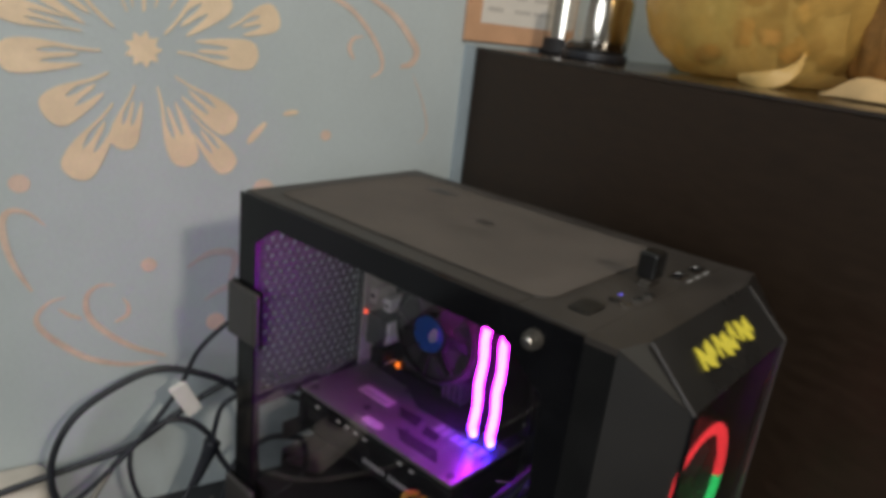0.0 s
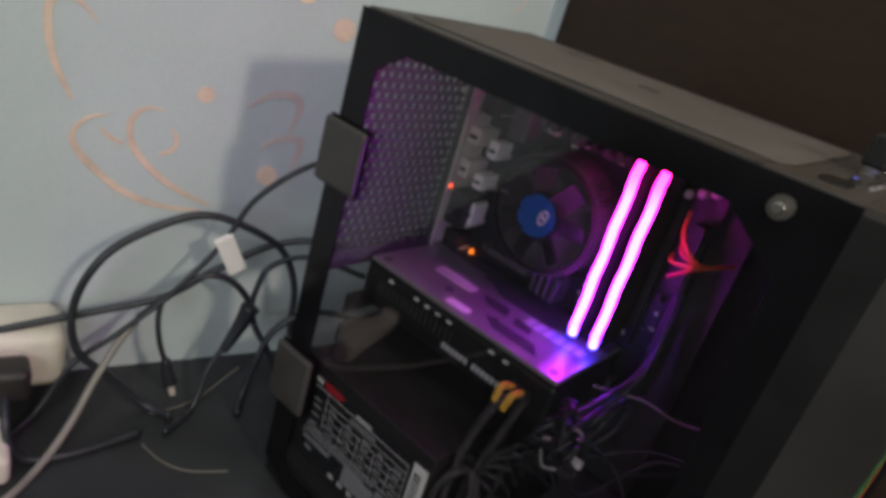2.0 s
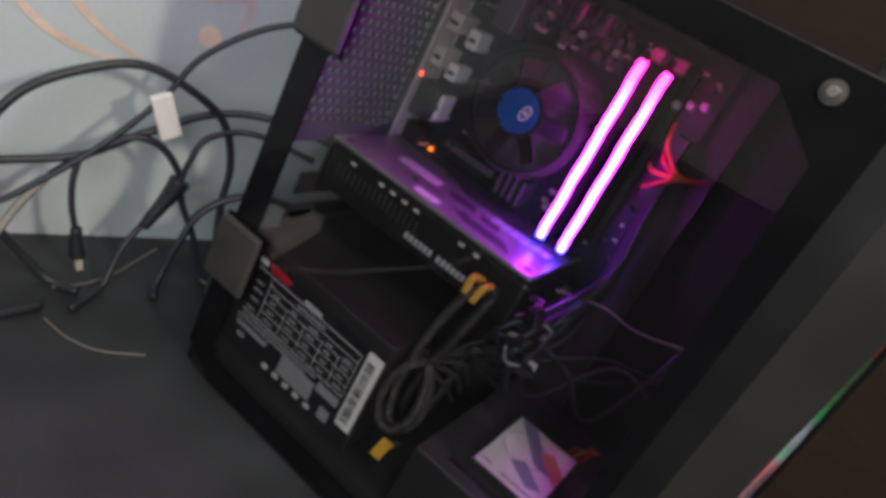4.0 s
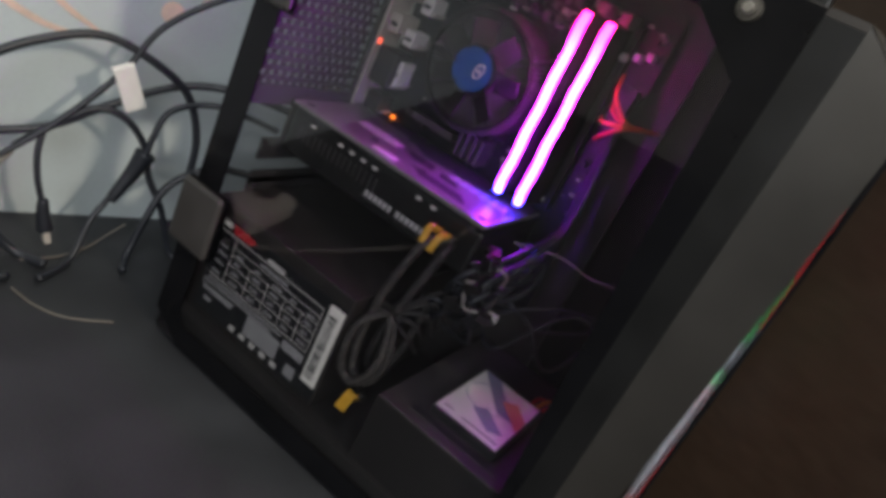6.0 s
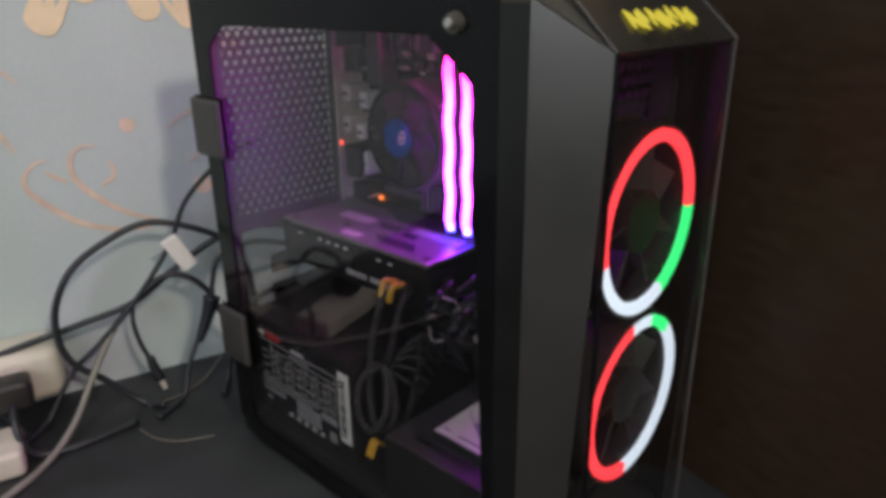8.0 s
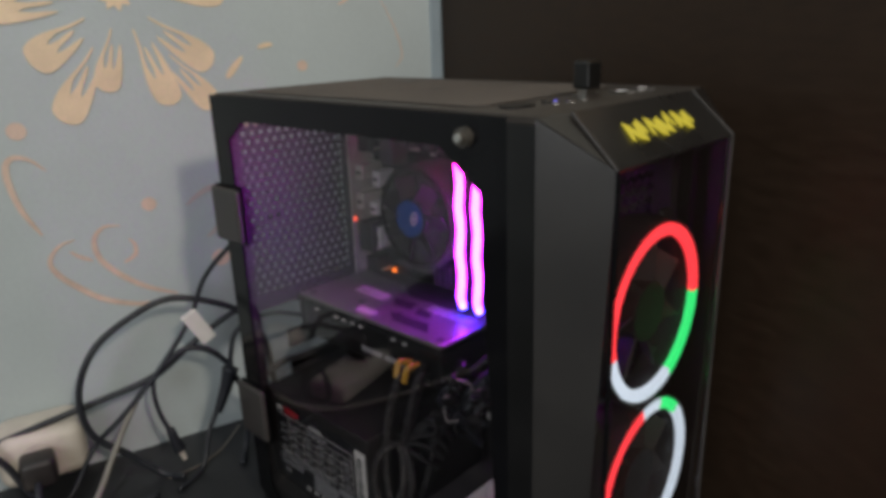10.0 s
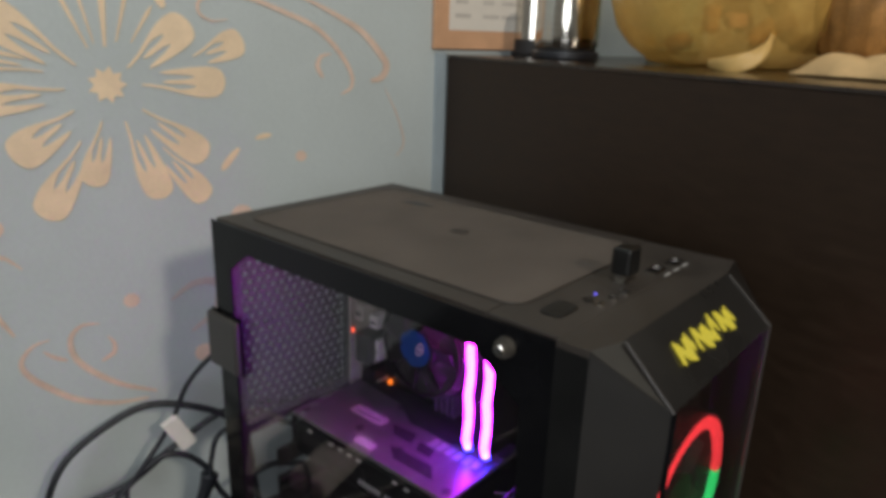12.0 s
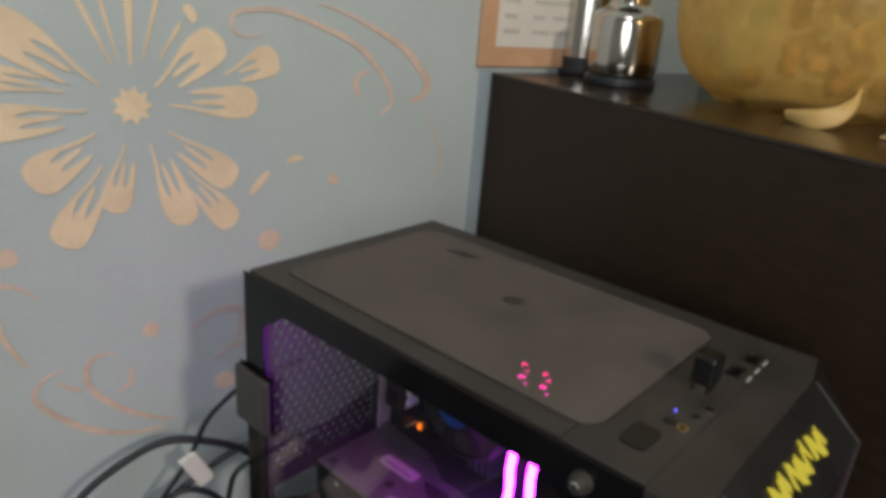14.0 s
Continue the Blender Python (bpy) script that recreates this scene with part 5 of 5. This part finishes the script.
card = thing("notice_card", room(0.004, 0.43, CZ + 0.01), "peach card with a white printed sheet on the wall", "notice")
part("card_board", B(0.0005, 0.0065, 0.352, 0.492, CZ + 0.006, CZ + 0.26, bevel=0.001, seg=1, m=ROOM), M_PEACH, card)
sheet = part("paper_sheet", B(0.0065, 0.0072, 0.372, 0.480, CZ + 0.028, CZ + 0.245, m=ROOM), M_PAPER, card, "white printed sheet")
rnd = random.Random(12)
for k in range(12):
    for u0 in (0.380, 0.420, 0.448):
        part("print_bar", B(0.0072, 0.0075, u0, u0 + rnd.uniform(0.016, 0.03), CZ + 0.042 + 0.016 * k, CZ + 0.047 + 0.016 * k, m=ROOM), M_INK, sheet)

PLACE = lambda x, y: Matrix.Translation((x, y, CZ))
can = thing("steel_bottle", (0.043, 0.440, CZ), "shiny steel bottle with a narrow neck on the cabinet", "bottle")
part("bottle_body", lathe(bmesh.new(), [(0.0, 0.010), (0.034, 0.010), (0.036, 0.014), (0.0370, 0.025), (0.0370, 0.065), (0.0355, 0.071), (0.029, 0.076), (0.022, 0.080), (0.0200, 0.085), (0.0200, 0.112), (0.0, 0.113)], 48, PLACE(0.043, 0.440)), M_BRUSH, can, smooth=True)
part("base_ring", lathe(bmesh.new(), [(0.0, 0.0), (0.0365, 0.0), (0.0382, 0.002), (0.0384, 0.007), (0.0375, 0.009), (0.034, 0.0098), (0.0, 0.0098)], 48, PLACE(0.043, 0.440)), M_CABLE, can, "dark rubber base")
part("neck_cap", lathe(bmesh.new(), [(0.0, 0.1131), (0.0245, 0.1131), (0.025, 0.116), (0.025, 0.144), (0.023, 0.148), (0.0, 0.149)], 40, PLACE(0.043, 0.440)), M_GALV, can, "dark steel cap")
flask = thing("dark_canister", (-0.040, 0.495, CZ), "dark grey canister with a steel band", "canister")
part("canister_body", lathe(bmesh.new(), [(0.0, 0.0), (0.033, 0.0), (0.034, 0.004), (0.034, 0.20), (0.030, 0.21), (0.0, 0.21)], 40, PLACE(-0.040, 0.495)), M_GALV, flask, smooth=True)
part("steel_band", ring(bmesh.new(), (-0.040, 0.495, CZ + 0.02), (0, 0, 1), 0.034, 0.0352, 0.12, seg=40), M_BRUSH, flask)
jar = thing("green_glass_jar", (0.110, 0.585, CZ), "small green glass jar", "jar")
part("jar_body", lathe(bmesh.new(), [(0.0, 0.0), (0.03, 0.0), (0.034, 0.006), (0.034, 0.10), (0.026, 0.12), (0.026, 0.13), (0.024, 0.13), (0.024, 0.119), (0.032, 0.098), (0.032, 0.008), (0.0, 0.006)], 40, PLACE(0.110, 0.585)), M_GREENGLASS, jar, smooth=True)
part("jar_base", ring(bmesh.new(), (0.110, 0.585, CZ + 0.0065), (0, 0, 1), 0.001, 0.031, 0.005, seg=30), M_WHITE, jar)

bag = thing("plastic_bag", (0.222, 0.475, CZ), "cloudy plastic bag bulging with wrapped sweets", "plastic bag")
bm = bmesh.new()
lathe(bm, [(0.001, 0.0), (0.062, 0.0), (0.084, 0.005), (0.102, 0.018), (0.116, 0.038), (0.125, 0.064), (0.130, 0.095), (0.124, 0.14), (0.100, 0.178), (0.06, 0.205), (0.025, 0.228), (0.02, 0.245), (0.035, 0.27), (0.001, 0.272)], 72, PLACE(0.222, 0.475))
for v in bm.verts:
    h = v.co.z - CZ
    if h > 0.004:
        d = Vector((v.co.x - 0.222, v.co.y - 0.475, 0))
        v.co += d * (0.07 * noise.noise(v.co * 11) + 0.02 * noise.noise(v.co * 45)) + Vector((0, 0, 0.006 * noise.noise(v.co * 40)))
part("bag_film", bm, M_BAG, bag, smooth=True)
rnd = random.Random(21)
for k in range(34):
    a, r, h = rnd.uniform(0, math.tau), 0.075 * math.sqrt(rnd.random()), rnd.uniform(0.014, 0.15)
    m = Matrix.Translation((0.222 + r * math.cos(a), 0.475 + r * math.sin(a), CZ + h)) @ Euler((rnd.uniform(0, 3), rnd.uniform(0, 3), rnd.uniform(0, 3))).to_matrix().to_4x4()
    part("wrapped_sweet", B(-0.014, 0.014, -0.009, 0.009, -0.007, 0.007, bevel=0.004, seg=2, m=m), rnd.choice((M_AMBER, M_AMBER, M_CARVED, M_PEACH, M_CLOTH)), bag)

cup = thing("carved_cup", (0.355, 0.44, CZ), "amber carved wooden cup with a ribbed wall", "cup")
bm = bmesh.new()
lathe(bm, [(0.0, 0.012), (0.038, 0.012), (0.046, 0.02), (0.052, 0.06), (0.055, 0.12), (0.056, 0.17), (0.051, 0.17), (0.048, 0.06), (0.04, 0.024), (0.0, 0.02)], 72, PLACE(0.355, 0.44))
for v in bm.verts:
    d = Vector((v.co.x - 0.355, v.co.y - 0.44, 0))
    if d.length > 0.044:
        v.co += d * 0.04 * math.sin(18 * math.atan2(d.y, d.x)) * math.sin((v.co.z - CZ) * 180)
part("cup_wall", bm, M_CARVED, cup, smooth=True)
part("cup_foot", ring(bmesh.new(), (0.355, 0.44, CZ), (0, 0, 1), 0.020, 0.042, 0.0125, seg=40), M_CARVED, cup)


def cloth(name, label, cx, cy, sx, sy, hgt, turn, seed):
    bm = bmesh.new()
    nx, ny = 34, 18
    vs = []
    for j in range(ny + 1):
        for i in range(nx + 1):
            a, b = i / nx - 0.5, j / ny - 0.5
            edge = max(0.0, 1 - (2 * a) ** 4) * max(0.0, 1 - (2 * b) ** 4)
            p = Vector((a * sx, b * sy * (1 + 0.25 * noise.noise(Vector((a * 6, seed, 0)))), 0))
            z = 0.003 + hgt * edge * (0.5 + 0.6 * abs(noise.noise(Vector((a * 2.4 + 0.3, b * 1.5, seed)))) + 0.06 * noise.noise(Vector((a * 6, b * 3, seed))))
            q = Matrix.Rotation(radians(turn), 4, "Z") @ p
            vs.append(bm.verts.new((cx + q.x, cy + q.y, CZ + max(z, 0.002))))
    for j in range(ny):
        for i in range(nx):
            k = j * (nx + 1) + i
            bm.faces.new((vs[k], vs[k + 1], vs[k + nx + 2], vs[k + nx + 1]))
    r = bmesh.ops.extrude_face_region(bm, geom=bm.faces[:])
    bmesh.ops.translate(bm, verts=[g for g in r["geom"] if isinstance(g, bmesh.types.BMVert)], vec=(0, 0, -0.0018))
    return tagged(part(name, bm, M_CLOTH, smooth=True), label, "cloth", "cloths on the cabinet")


_bm = bmesh.new()
_line = smooth_line([(0.236, 0.374, CZ + 0.002), (0.252, 0.364, CZ + 0.003), (0.266, 0.361, CZ + 0.004), (0.278, 0.366, CZ + 0.009), (0.284, 0.376, CZ + 0.019), (0.285, 0.388, CZ + 0.032)], 8)
_rows = []
for i, p in enumerate(_line):
    t = i / (len(_line) - 1)
    d = (_line[min(i + 1, len(_line) - 1)] - _line[max(i - 1, 0)]).normalized()
    side = d.cross(Vector((0.25, -0.9, 0.35))).normalized()
    half = 0.002 + 0.0062 * math.sin(math.pi * min(t * 1.15, 1.0)) ** 0.7
    _rows.append([_bm.verts.new(p + side * half * a + Vector((0, -0.0022 * (1 - a * a) - 0.001 * math.sin(9 * t + 3 * a), 0.0035 * (1 - a * a) * (1 - t) + 0.004))) for a in (-1, -0.6, -0.2, 0.2, 0.6, 1)])
for p, q in zip(_rows, _rows[1:]):
    for i in range(5):
        _bm.faces.new((p[i], p[i + 1], q[i + 1], q[i]))
_r = bmesh.ops.extrude_face_region(_bm, geom=_bm.faces[:])
bmesh.ops.translate(_bm, verts=[g for g in _r["geom"] if isinstance(g, bmesh.types.BMVert)], vec=(0, 0.0012, -0.0014))
part("bag_handle", _bm, M_HANDLE, bag, "yellowish film handle lying on the cabinet", smooth=True)
cloth("folded_cloth", "crumpled beige cloth in front of the cup", 0.372, 0.362, 0.110, 0.052, 0.024, -18, 8.6)
